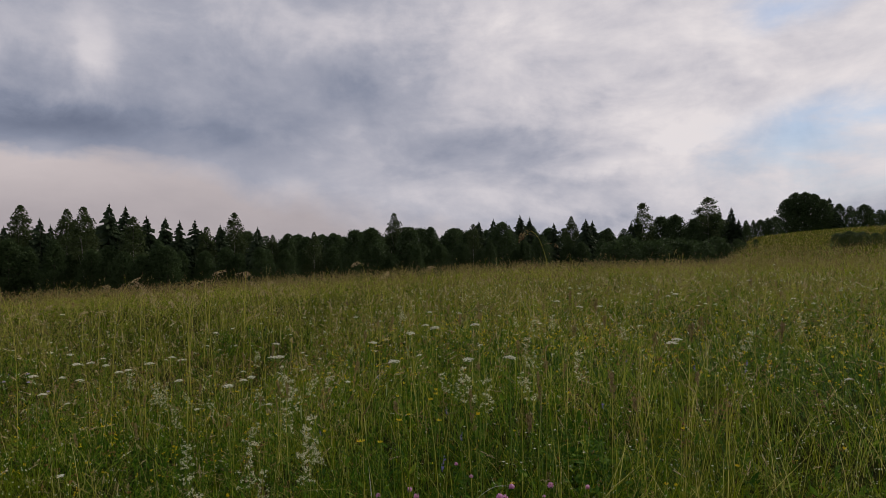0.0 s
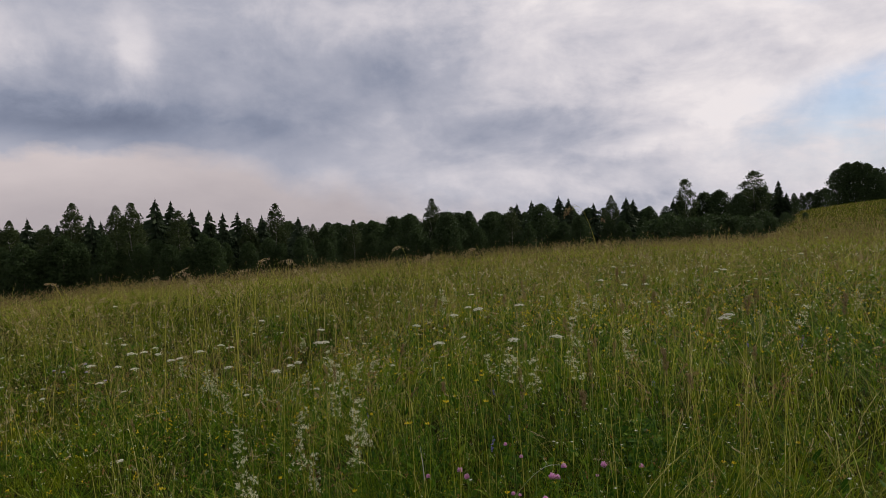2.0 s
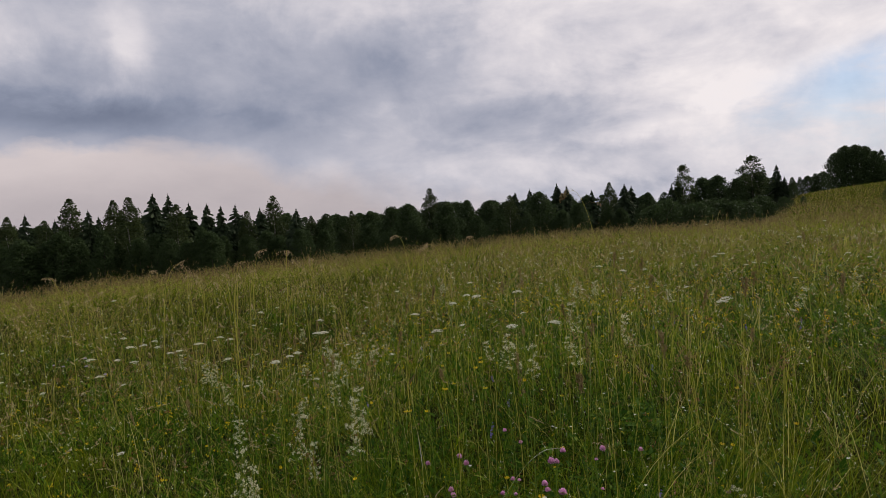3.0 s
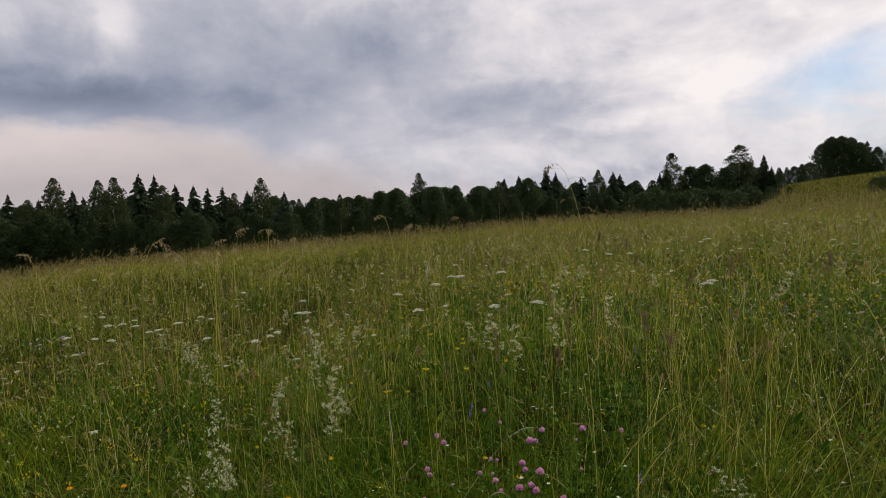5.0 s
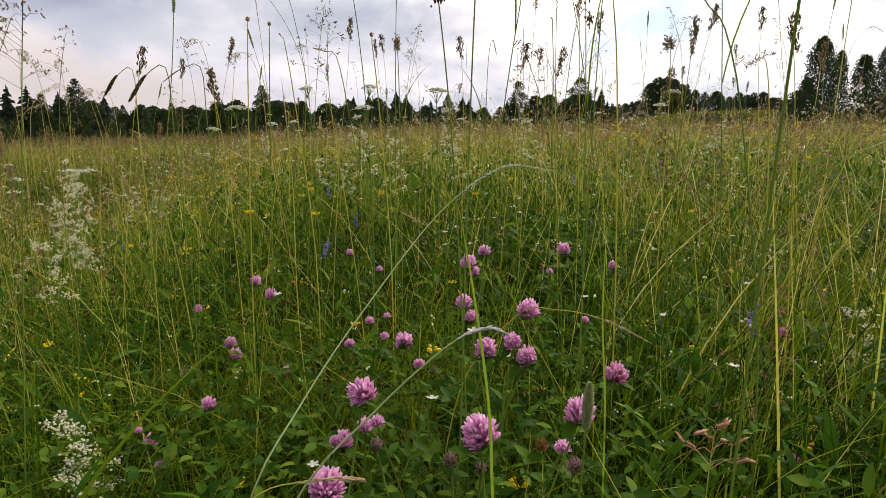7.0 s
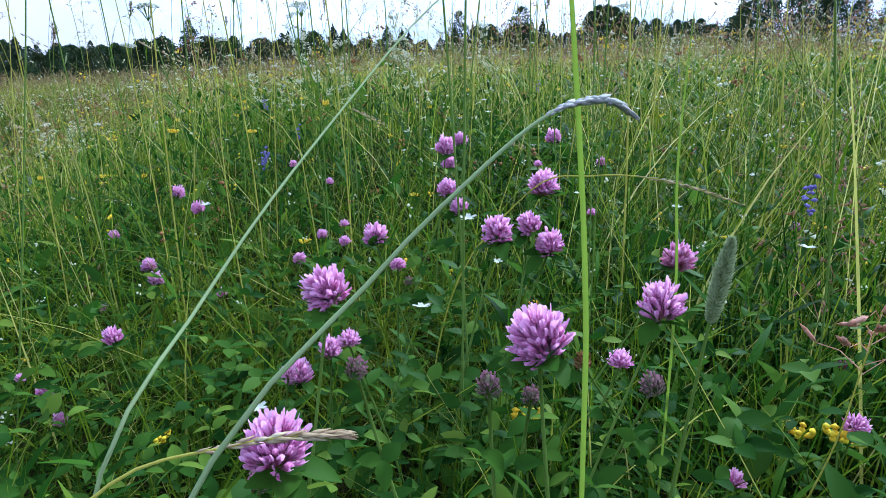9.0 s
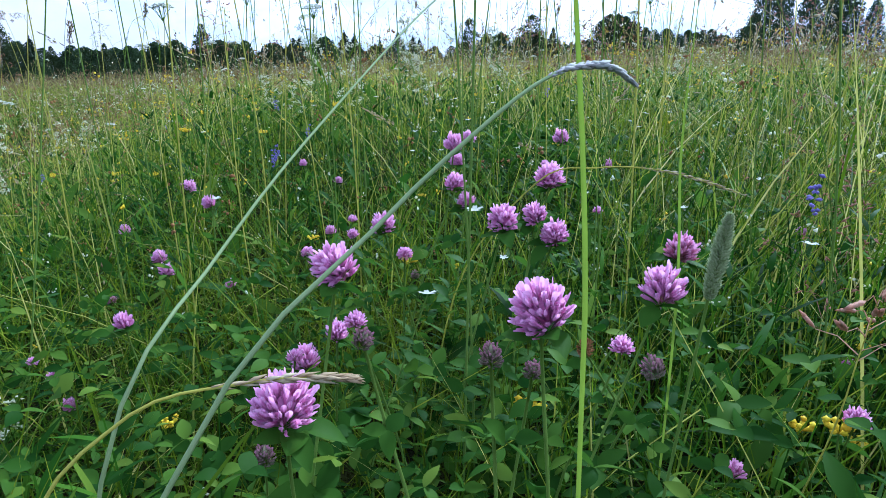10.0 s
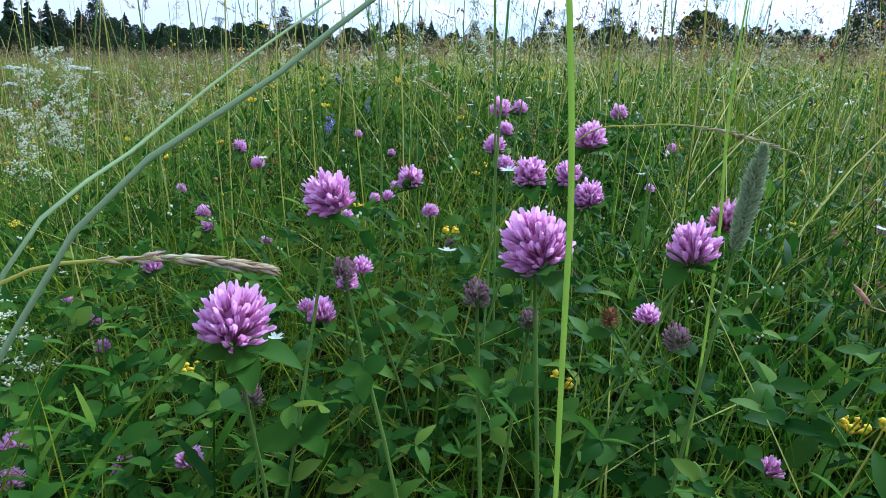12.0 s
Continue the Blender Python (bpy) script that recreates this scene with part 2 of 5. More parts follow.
def height(x, y):
    """The lie of the land: a slope that falls towards -x, a brow about 25 m off, and a hill towards +x."""
    x, y = np.asarray(x, float), np.asarray(y, float)
    far = np.hypot(x, y)
    lim = np.minimum(1.0, 320.0 / np.maximum(far, 1e-6))
    gx, gy = x * lim, y * lim
    z = -0.12 + 0.050 * np.where(gx < 6, gx, 6 + 0.25 * (gx - 6)) + 0.006 * gy
    side = 1.0 - smooth(0.40, 0.50, gx / np.maximum(gy, 12.0))
    over = np.maximum(np.hypot(gx, gy) - 24.0, 0.0)
    z = z - side * np.where(over < 30, 0.0011 * over ** 2, 0.99 + 0.066 * (over - 30)) * np.where(gy > -60, 1.0, 0.6)
    z = z + 4.1 * np.exp(-((gx - 85) / 30) ** 2 - ((gy - 118) / 48) ** 2)
    # a hump before the clover; beyond it the meadow drops away towards -x
    near = 1 - smooth(9.0, 20.0, np.hypot(gx, gy))
    z = z - (0.09 * smooth(0.35, -1.2, gx) + 0.33 * smooth(0.1, -2.0, gx)) * near
    z = z + 0.19 * np.exp(-((gx - 0.8) / 1.3) ** 2 - ((gy - 5.4) / 1.3) ** 2)
    z = z + 0.02 * np.sin(gx * 0.9 + 1.3) * np.sin(gy * 0.8) + 0.05 * np.sin(gx * 0.21 + 0.5) * np.sin(gy * 0.17 + 1.0)
    return z


class Soup:
    """Collects vertices, faces and a 'tip' value per vertex, and turns them into one mesh."""

    def __init__(self):
        self.v, self.f, self.t, self.n = [], [], [], 0

    def add(self, verts, faces, tip=None):
        verts = np.asarray(verts, float).reshape(-1, 3)
        faces = np.asarray(faces, int)
        self.v.append(verts)
        self.t.append(np.zeros(len(verts)) if tip is None else np.asarray(tip, float).ravel())
        self.f.append(faces + self.n)
        self.n += len(verts)

    def mesh(self, name, material, shade=True):
        me = bpy.data.meshes.new(name)
        v = np.concatenate(self.v)
        me.vertices.add(len(v))
        me.vertices.foreach_set("co", v.ravel())
        loops = np.concatenate([f.ravel() for f in self.f])
        sizes = np.concatenate([np.full(len(f), f.shape[1]) for f in self.f])
        me.loops.add(len(loops))
        me.loops.foreach_set("vertex_index", loops)
        me.polygons.add(len(sizes))
        me.polygons.foreach_set("loop_start", np.concatenate(([0], np.cumsum(sizes)[:-1])))
        me.attributes.new("tip", "FLOAT", "POINT").data.foreach_set("value", np.concatenate(self.t))
        me.update(calc_edges=True)
        me.polygons.foreach_set("use_smooth", np.full(len(sizes), shade))
        me.materials.append(material)
        return me


def ribbons(soup, base, tall, lean, az, bend, width, twist, segs, profile="blade"):
    """Many bent blades at once: base (n,3); tall, lean, az, bend, width, twist (n)."""
    n = len(base)
    s = np.linspace(0, 1, segs + 1)[None, :]
    fwd = np.stack([np.cos(az), np.sin(az), np.zeros(n)], 1)
    side = np.stack([np.cos(az + twist), np.sin(az + twist), np.zeros(n)], 1)
    out = (lean[:, None] * s + bend[:, None] * s ** 2.2) * tall[:, None]
    up = tall[:, None] * (s - 0.45 * np.abs(bend[:, None]) * s ** 2.4)
    p = base[:, None, :] + out[..., None] * fwd[:, None, :]
    p[..., 2] += up
    if profile == "blade":
        w = width[:, None] * (0.55 + 0.9 * s - 1.37 * s ** 2)
    else:
        w = width[:, None] * (1.0 - 0.5 * s)
    w = np.maximum(w, 0.06 * width[:, None])
    a, b = p - side[:, None, :] * w[..., None] / 2, p + side[:, None, :] * w[..., None] / 2
    verts = np.stack([a, b], 2).reshape(n, -1, 3)
    k = np.arange(segs)
    quad = np.stack([2 * k, 2 * k + 1, 2 * k + 3, 2 * k + 2], 1)
    faces = (np.arange(n)[:, None, None] * (2 * (segs + 1)) + quad[None]).reshape(-1, 4)
    tip = np.repeat(np.broadcast_to(s, (n, segs + 1))[..., None], 2, 2)
    soup.add(verts, faces, tip)
    return p


def spindles(soup, start, end, width, belly=0.45, sides=3, tip0=0.0, tip1=1.0):
    """Small pointed bodies (grains, florets, petals) from start to end, all (n,3)."""
    n = len(start)
    d = end - start
    ln = np.linalg.norm(d, axis=1, keepdims=True)
    d = d / np.maximum(ln, 1e-9)
    ref = np.where(np.abs(d[:, 2:3]) < 0.9, np.array([[0, 0, 1.0]]), np.array([[1.0, 0, 0]]))
    u = np.cross(d, ref)
    u /= np.linalg.norm(u, axis=1, keepdims=True)
    w = np.cross(d, u)
    mid = start + (end - start) * belly
    ring = [mid + (u * math.cos(a) + w * math.sin(a)) * np.asarray(width).reshape(-1, 1) / 2 for a in np.arange(sides) * 2 * math.pi / sides]
    verts = np.stack([start, *ring, end], 1)
    k = np.arange(sides)
    tri = np.concatenate([np.stack([np.zeros(sides, int), 1 + (k + 1) % sides, 1 + k], 1), np.stack([np.full(sides, sides + 1), 1 + k, 1 + (k + 1) % sides], 1)])
    faces = (np.arange(n)[:, None, None] * (sides + 2) + tri[None]).reshape(-1, 3)
    tip = np.tile(np.array([tip0] + [tip0 + (tip1 - tip0) * belly] * sides + [tip1]), n)
    soup.add(verts, faces, tip)


def tube(soup, pts, radii, sides=6):
    """One round stem along pts."""
    pts, radii = np.asarray(pts, float), np.asarray(radii, float)
    m = len(pts)
    d = np.gradient(pts, axis=0)
    d /= np.linalg.norm(d, axis=1, keepdims=True)
    ref = np.array([0.31, 0.95, 0.02])
    u = np.cross(d, ref)
    u /= np.linalg.norm(u, axis=1, keepdims=True)
    w = np.cross(d, u)
    ang = np.arange(sides) * 2 * math.pi / sides
    ring = pts[:, None] + radii[:, None, None] * (u[:, None] * np.cos(ang)[None, :, None] + w[:, None] * np.sin(ang)[None, :, None])
    i, j = np.meshgrid(np.arange(m - 1), np.arange(sides), indexing="ij")
    j2 = (j + 1) % sides
    faces = np.stack([i * sides + j, i * sides + j2, (i + 1) * sides + j2, (i + 1) * sides + j], -1).reshape(-1, 4)
    soup.add(ring.reshape(-1, 3), faces, np.repeat(np.linspace(0, 1, m), sides))
    cap = np.stack([(m - 1) * sides + np.arange(1, sides - 1), (m - 1) * sides + np.arange(2, sides), np.full(sides - 2, (m - 1) * sides)], 1)
    soup.f.append(cap[:, ::-1] + soup.n - m * sides)


def part(name, soup, material, parent, label=""):
    """One mesh object under a thing or a part."""
    ob = new(name, soup.mesh(name, material))
    ob.parent = parent
    return tagged(ob, label)


def empty(name, x=0.0, y=0.0, z=0.0, turn=0.0, size=1.0):
    ob = new(name)
    ob.empty_display_size = 0.05
    ob.matrix_basis = pose(x, y, z, 0, 0, turn) @ Matrix.Scale(size, 4)
    return ob




# ---------------- ground ----------------
def build_ground():
    def axis(reach, near, growth):
        v, step, out = 0.0, near, []
        while v < reach:
            out.append(v)
            v += step
            step *= growth
        return np.array(sorted([-a for a in out[1:]] + out + [reach, -reach]))

    xs, ys = axis(3000, 0.45, 1.06), axis(3000, 0.45, 1.06)
    gx, gy = np.meshgrid(xs, ys)
    v = np.stack([gx, gy, height(gx, gy)], -1).reshape(-1, 3)
    nx = len(xs)
    i, j = np.meshgrid(np.arange(len(ys) - 1), np.arange(nx - 1), indexing="ij")
    a = (i * nx + j).ravel()
    soup = Soup()
    soup.add(v, np.stack([a, a + 1, a + nx + 1, a + nx], 1))
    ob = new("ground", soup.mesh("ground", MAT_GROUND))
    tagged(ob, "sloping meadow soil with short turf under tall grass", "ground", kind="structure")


build_ground()


# ---------------- trees ----------------
def trunk_soup(h, r, rng, lean=0.0, branches=0, spread=2.0, start=0.35):
    s = Soup()
    z = np.linspace(0, h, 9)
    wob = np.cumsum(rng.normal(0, 0.012 * h, (9, 2)) * np.linspace(0, 0.5, 9)[:, None], 0)
    pts = np.column_stack([wob[:, 0] + lean * z, wob[:, 1], z])
    tube(s, pts, r * (1 - 0.93 * (z / h) ** 0.8), 6)
    for k in range(branches):
        f = start + (0.95 - start) * k / max(branches - 1, 1)
        p = np.array([np.interp(f * h, z, pts[:, 0]), np.interp(f * h, z, pts[:, 1]), f * h])
        a = rng.uniform(0, 6.28)
        ln = spread * (1.15 - f) * rng.uniform(0.7, 1.2)
        q = p + np.array([math.cos(a), math.sin(a), rng.uniform(0.35, 0.9)]) * ln
        m = (p + q) / 2 - np.array([0, 0, 0.06 * ln])
        tube(s, [p, m, q], [r * 0.34 * (1 - f * 0.6), r * 0.2, r * 0.05], 4)
    return s


def spruce(seed, h=20.0, w=4.4, ragged=0.25):
    """A narrow conifer with drooping whorls of jagged boughs."""
    rng = np.random.default_rng(seed)
    tree = empty("spruce_tree")
    part("trunk", trunk_soup(h * 0.985, 0.011 * h + 0.03, rng), MAT_BARK, tree)
    s = Soup()
    for f in np.sort(1 - (1 - 0.05) * rng.uniform(0.0, 1.0, 430) ** 0.95)[::-1]:
        z = f * h
        a = rng.uniform(0, 6.283)
        r = (w * (1 - f) ** 0.86 * rng.uniform(0.45, 1.08 + ragged * 0.5)) * (0.93 + 0.07 * math.sin(f * 37)) + 0.10
        t = np.linspace(0.03, 1, 6)
        ahead, side = np.array([math.cos(a), math.sin(a), 0]), np.array([-math.sin(a), math.cos(a), 0])
        spine = ahead * (r * t)[:, None] + np.array([0, 0, 1]) * (z + r * (0.10 * t - 0.62 * t ** 1.5 + 0.22 * t ** 4))[:, None]
        half = 0.19 * r * np.sin(np.clip(t * 2.5 + 0.3, 0, 3.0)) + 0.04
        low = spine - np.array([0, 0, 1]) * (0.22 + 0.20 * r)
        le = low + side * (half * rng.uniform(0.55, 1.25, 6))[:, None] + ahead * 0.1 * r
        ri = low - side * (half * rng.uniform(0.55, 1.25, 6))[:, None] + ahead * 0.1 * r
        v = np.stack([spine, le, ri], 1).reshape(-1, 3)
        j = np.arange(5) * 3
        s.add(v, np.concatenate([np.stack([j, j + 1, j + 3], 1), np.stack([j + 2, j, j + 5], 1), np.stack([j + 3, j + 1, j + 4], 1)]))
    spindles(s, np.array([[0, 0, h * 0.93]]), np.array([[0, 0, h * 1.02]]), np.array([0.22]))
    part("crown", s, MAT_SPRUCE, tree)
    return tree


def leafy(name, seed, h, w, material, bark, n_lobes=26, leaves=5200, base=0.18, leaf=0.30, dome=False, taper=0.6, fill=0.5):
    """A broadleaf tree: trunk, limbs and a crown of many small leaf sprays gathered in uneven lobes."""
    rng = np.random.default_rng(seed)
    tree = empty(name)
    part("trunk", trunk_soup(h * 0.93, 0.012 * h + 0.03, rng, rng.uniform(-0.02, 0.02), 7, w * 0.7, base + 0.08), bark, tree)
    s = Soup()
    f = rng.uniform(0, 1, n_lobes) ** 0.85 * (1.0 if dome else 0.90)
    zc = h * (base + (0.985 - base) * f)
    def girth(v):
        """The crown's half width at the height fraction v."""
        if dome:
            return w * 0.46 * np.sqrt(np.clip(1 - (np.abs(v - 0.36) / 0.64) ** 1.7, 0.0, 1))
        return w * 0.5 * np.minimum(1.0, (v + 0.12) / 0.4) * (1 - v) ** taper

    env = girth(f)
    a = rng.uniform(0, 6.283, n_lobes)
    rr = env * np.sqrt(rng.uniform(0.1, 1.0, n_lobes))
    cen = np.column_stack([np.cos(a) * rr, np.sin(a) * rr, zc])
    size = w * rng.uniform(0.10, 0.22, n_lobes) * (1.2 - (0.7 if dome else 0.98) * f)
    pick = rng.integers(0, n_lobes, leaves)
    d = rng.normal(0, 1, (leaves, 3))
    d /= np.linalg.norm(d, axis=1, keepdims=True)
    rad = size[pick] * rng.uniform(0.55, 1.18, leaves) * np.where(rng.random(leaves) < 0.12, 1.35, 1.0)
    p = cen[pick] + d * rad[:, None] * np.array([1, 1, 0.85])
    # the rest fills the crown between the lobes
    g = rng.uniform(0.0, 1.0, leaves) ** 0.9
    b = rng.uniform(0, 6.283, leaves)
    wide = girth(g) * (0.86 + 0.16 * np.sin(g * 17 + a[0]) * np.sin(2 * b + a[1]) + 0.14 * np.sin(3 * b + g * 29 + a[2])) + 0.01 * w
    q = np.sqrt(rng.uniform(0.0, 1.0, leaves)) * wide
    body = np.column_stack([np.cos(b) * q, np.sin(b) * q, h * (base + (1.0 - base) * g)])
    p = np.where((rng.random(leaves) < fill)[:, None], body, p)
    p = p[p[:, 2] > 0.04 * h]
    n = len(p)
    u = rng.normal(0, 1, (n, 3))
    u /= np.linalg.norm(u, axis=1, keepdims=True)
    v = np.cross(u, rng.normal(0, 1, (n, 3)))
    v /= np.linalg.norm(v, axis=1, keepdims=True)
    sz = leaf * rng.uniform(0.5, 1.25, (n, 1))
    spray = np.stack([p - u * sz * 0.6, p + v * sz * 0.55, p + u * sz * 0.6 - v * sz * 0.2], 1)
    s.add(spray.reshape(-1, 3), np.arange(3 * n).reshape(-1, 3))
    part("crown", s, material, tree)
    return tree


KINDS = {
    "s": [spruce(11, 20, 6.0), spruce(12, 20, 5.2, 0.35), spruce(13, 20, 6.8, 0.3)],
    "b": [leafy("birch_tree", 21, 20, 9.0, MAT_BIRCH_LEAF, MAT_BIRCH_BARK, 150, 8200, 0.05, 0.34, taper=0.62, fill=0.36), leafy("birch_tree", 22, 20, 8.2, MAT_BIRCH_LEAF, MAT_BIRCH_BARK, 190, 7600, 0.08, 0.34, taper=0.55, fill=0.34), leafy("birch_tree", 23, 20, 8.0, MAT_BIRCH_LEAF, MAT_BIRCH_BARK, 80, 6000, 0.04, 0.36, True, fill=0.22)],
    "d": [leafy("broadleaf_tree", 31, 20, 9.5, MAT_LEAF, MAT_BARK, 150, 8000, 0.03, 0.50, True), leafy("broadleaf_tree", 32, 20, 9.0, MAT_LEAF, MAT_BARK, 210, 8000, 0.03, 0.44, taper=0.42, fill=0.45), leafy("broadleaf_tree", 33, 20, 11.0, MAT_LEAF, MAT_BARK, 170, 8600, 0.02, 0.52, True)],
    "u": [leafy("bush", 41, 6, 5.5, MAT_LEAF, MAT_BARK, 60, 3000, 0.02, 0.27, True)],
}
TREE_TAGS = {
    "s": ("dark green spruce with drooping boughs at the forest edge", "spruce tree", "trees of the forest edge"),
    "b": ("slender birch with pale bark and light feathery crown", "birch tree", "trees of the forest edge"),
    "d": ("dark round-crowned broadleaf tree at the forest edge", "broadleaf tree", "trees of the forest edge"),
    "u": ("low dense green bush on the meadow's far side", "bush", "bushes beyond the meadow"),
}
USED = set()
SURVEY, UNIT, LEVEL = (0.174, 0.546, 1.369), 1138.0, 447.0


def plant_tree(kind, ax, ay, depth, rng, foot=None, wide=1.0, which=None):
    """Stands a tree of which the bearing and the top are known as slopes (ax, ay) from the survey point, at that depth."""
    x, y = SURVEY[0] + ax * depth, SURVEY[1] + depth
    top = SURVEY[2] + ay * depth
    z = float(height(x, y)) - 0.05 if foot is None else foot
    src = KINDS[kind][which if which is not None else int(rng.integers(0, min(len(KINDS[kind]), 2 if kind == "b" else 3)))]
    h0 = 6.0 if kind == "u" else 20.0
    k = (top - z) / h0
    m = pose(x, y, z, 0, 0, rng.uniform(0, 360)) @ Matrix.Diagonal((k * wide, k * wide, k, 1))
    if src.name not in USED:
        USED.add(src.name)
        src.matrix_basis = m
        tagged(src, *TREE_TAGS[kind])
        return src
    ob = copy_thing(src, pose(0, 0, 0))
    ob.matrix_basis = m
    return ob


def forest():
    rng = np.random.default_rng(5)

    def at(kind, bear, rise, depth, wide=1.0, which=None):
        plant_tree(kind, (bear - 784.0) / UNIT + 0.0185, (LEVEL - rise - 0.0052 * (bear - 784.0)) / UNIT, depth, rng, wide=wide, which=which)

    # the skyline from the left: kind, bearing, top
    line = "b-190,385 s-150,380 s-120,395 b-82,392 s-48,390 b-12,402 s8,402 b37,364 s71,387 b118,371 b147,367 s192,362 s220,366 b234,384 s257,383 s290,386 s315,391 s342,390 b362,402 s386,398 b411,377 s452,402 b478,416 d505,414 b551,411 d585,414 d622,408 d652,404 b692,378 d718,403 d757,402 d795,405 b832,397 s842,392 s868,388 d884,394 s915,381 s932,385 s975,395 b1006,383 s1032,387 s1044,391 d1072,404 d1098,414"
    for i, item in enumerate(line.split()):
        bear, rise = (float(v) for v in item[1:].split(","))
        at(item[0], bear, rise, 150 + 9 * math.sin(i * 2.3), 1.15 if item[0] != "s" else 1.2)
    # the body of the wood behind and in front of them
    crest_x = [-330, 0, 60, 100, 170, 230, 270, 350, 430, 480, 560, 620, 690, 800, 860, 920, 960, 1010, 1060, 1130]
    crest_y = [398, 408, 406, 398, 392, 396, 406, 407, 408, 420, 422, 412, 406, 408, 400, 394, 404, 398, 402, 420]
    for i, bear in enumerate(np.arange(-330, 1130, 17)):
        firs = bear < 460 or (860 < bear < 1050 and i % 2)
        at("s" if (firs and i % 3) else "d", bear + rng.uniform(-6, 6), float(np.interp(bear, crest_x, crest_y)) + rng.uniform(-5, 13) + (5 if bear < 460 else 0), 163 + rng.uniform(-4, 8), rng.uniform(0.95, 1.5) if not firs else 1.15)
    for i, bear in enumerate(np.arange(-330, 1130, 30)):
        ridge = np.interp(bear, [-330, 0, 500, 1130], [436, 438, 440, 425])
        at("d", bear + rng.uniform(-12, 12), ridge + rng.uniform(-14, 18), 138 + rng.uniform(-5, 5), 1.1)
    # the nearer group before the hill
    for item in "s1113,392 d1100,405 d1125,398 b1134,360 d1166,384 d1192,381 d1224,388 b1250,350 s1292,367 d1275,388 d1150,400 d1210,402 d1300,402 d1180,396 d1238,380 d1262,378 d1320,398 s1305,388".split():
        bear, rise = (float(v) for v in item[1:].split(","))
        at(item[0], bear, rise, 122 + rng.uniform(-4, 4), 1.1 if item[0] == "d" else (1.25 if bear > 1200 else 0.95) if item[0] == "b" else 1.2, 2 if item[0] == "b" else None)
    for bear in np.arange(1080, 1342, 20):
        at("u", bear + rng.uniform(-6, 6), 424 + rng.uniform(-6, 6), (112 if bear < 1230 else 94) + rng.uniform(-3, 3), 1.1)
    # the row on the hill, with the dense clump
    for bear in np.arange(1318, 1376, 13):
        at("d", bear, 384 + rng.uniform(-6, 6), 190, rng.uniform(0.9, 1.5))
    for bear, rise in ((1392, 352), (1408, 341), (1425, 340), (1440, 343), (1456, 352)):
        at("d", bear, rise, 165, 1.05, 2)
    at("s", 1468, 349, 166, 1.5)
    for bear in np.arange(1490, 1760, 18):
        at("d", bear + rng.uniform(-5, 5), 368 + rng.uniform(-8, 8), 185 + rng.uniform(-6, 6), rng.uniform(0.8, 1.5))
    # the broadleaf group at the meadow's near corner
    for ax, ay, dep, wd in ((0.805, 0.05, 62, 1.3), (0.834, 0.088, 60, 1.0), (0.856, 0.155, 58, 0.75), (0.895, 0.135, 60, 0.8), (0.943, 0.128, 57, 0.9), (0.993, 0.152, 59, 0.75), (1.03, 0.135, 58, 0.9), (1.09, 0.12, 57, 0.95), (1.17, 0.13, 58, 0.9)):
        plant_tree("d", ax, ay, dep, rng, wide=wd)
    for ax in (0.82, 0.87, 0.92, 0.97, 1.02, 1.08, 1.14):
        plant_tree("u", ax, 0.045 + 0.02 * math.sin(ax * 40), 54, rng, wide=1.1)
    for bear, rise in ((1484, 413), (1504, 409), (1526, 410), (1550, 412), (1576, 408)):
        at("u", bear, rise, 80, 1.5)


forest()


# ---------------- grass ----------------
HUB = np.array([0.2, 2.2])


def fan(rng, r0, r1, a0, a1, density):
    """Places in a sector about HUB; angles in degrees from +y towards +x."""
    area = 0.5 * radians(a1 - a0) * (r1 ** 2 - r0 ** 2)
    n = int(area * density)
    r = np.sqrt(rng.uniform(r0 ** 2, r1 ** 2, n))
    a = np.radians(rng.uniform(a0, a1, n))
    return np.column_stack([HUB[0] + r * np.sin(a), HUB[1] + r * np.cos(a)])


def patchy(p, scale, seed):
    """A smooth value between about -1 and 1 over the ground."""
    x, y = p[:, 0] * scale + seed, p[:, 1] * scale - seed * 1.7
    return (np.sin(x * 1.3 + 0.7 * np.sin(y * 1.1)) + np.sin(y * 1.7 + 0.9 * np.sin(x * 0.8 + 2)) + np.sin((x + y) * 0.63)) / 2.4


def clear_of_way(p, wide, y1):
    """True where p keeps clear of the way along which the grass was parted."""
    return ~((np.abs(p[:, 0] - 0.18) < wide) & (p[:, 1] > 0.2) & (p[:, 1] < y1))


def on_ground(p):
    return np.column_stack([p, height(p[:, 0], p[:, 1]) - 0.01])


def lawn(rng, places, h0, h1, w0, w1, segs, lean=0.34, bend=0.6):
    p = places[clear_of_way(places, 0.10, 2.42)]
    p = p[patchy(p, 3.1, 6.0) + 0.7 * patchy(p, 9.0, 1.0) + rng.normal(0, 0.5, len(p)) > -0.45]
    near = (np.abs(p[:, 0] - 0.25) < 0.32) & (p[:, 1] < 2.72) & (p[:, 1] > 0.3)
    n = len(p)
    tall = rng.uniform(h0, h1, n) * (1.0 + 0.22 * patchy(p, 1.1, 3.0))
    tall = np.where(near, np.minimum(tall, 0.26), tall)
    ribbons(GRASS, on_ground(p), tall, np.abs(rng.normal(0, lean, n)), 5.0 * patchy(p, 2.6, 4.0) + rng.normal(0, 1.1, n), np.abs(rng.normal(0.1, bend, n)).clip(0, 1.2),
            rng.uniform(w0, w1, n), rng.uniform(1.1, 2.0, n), segs)


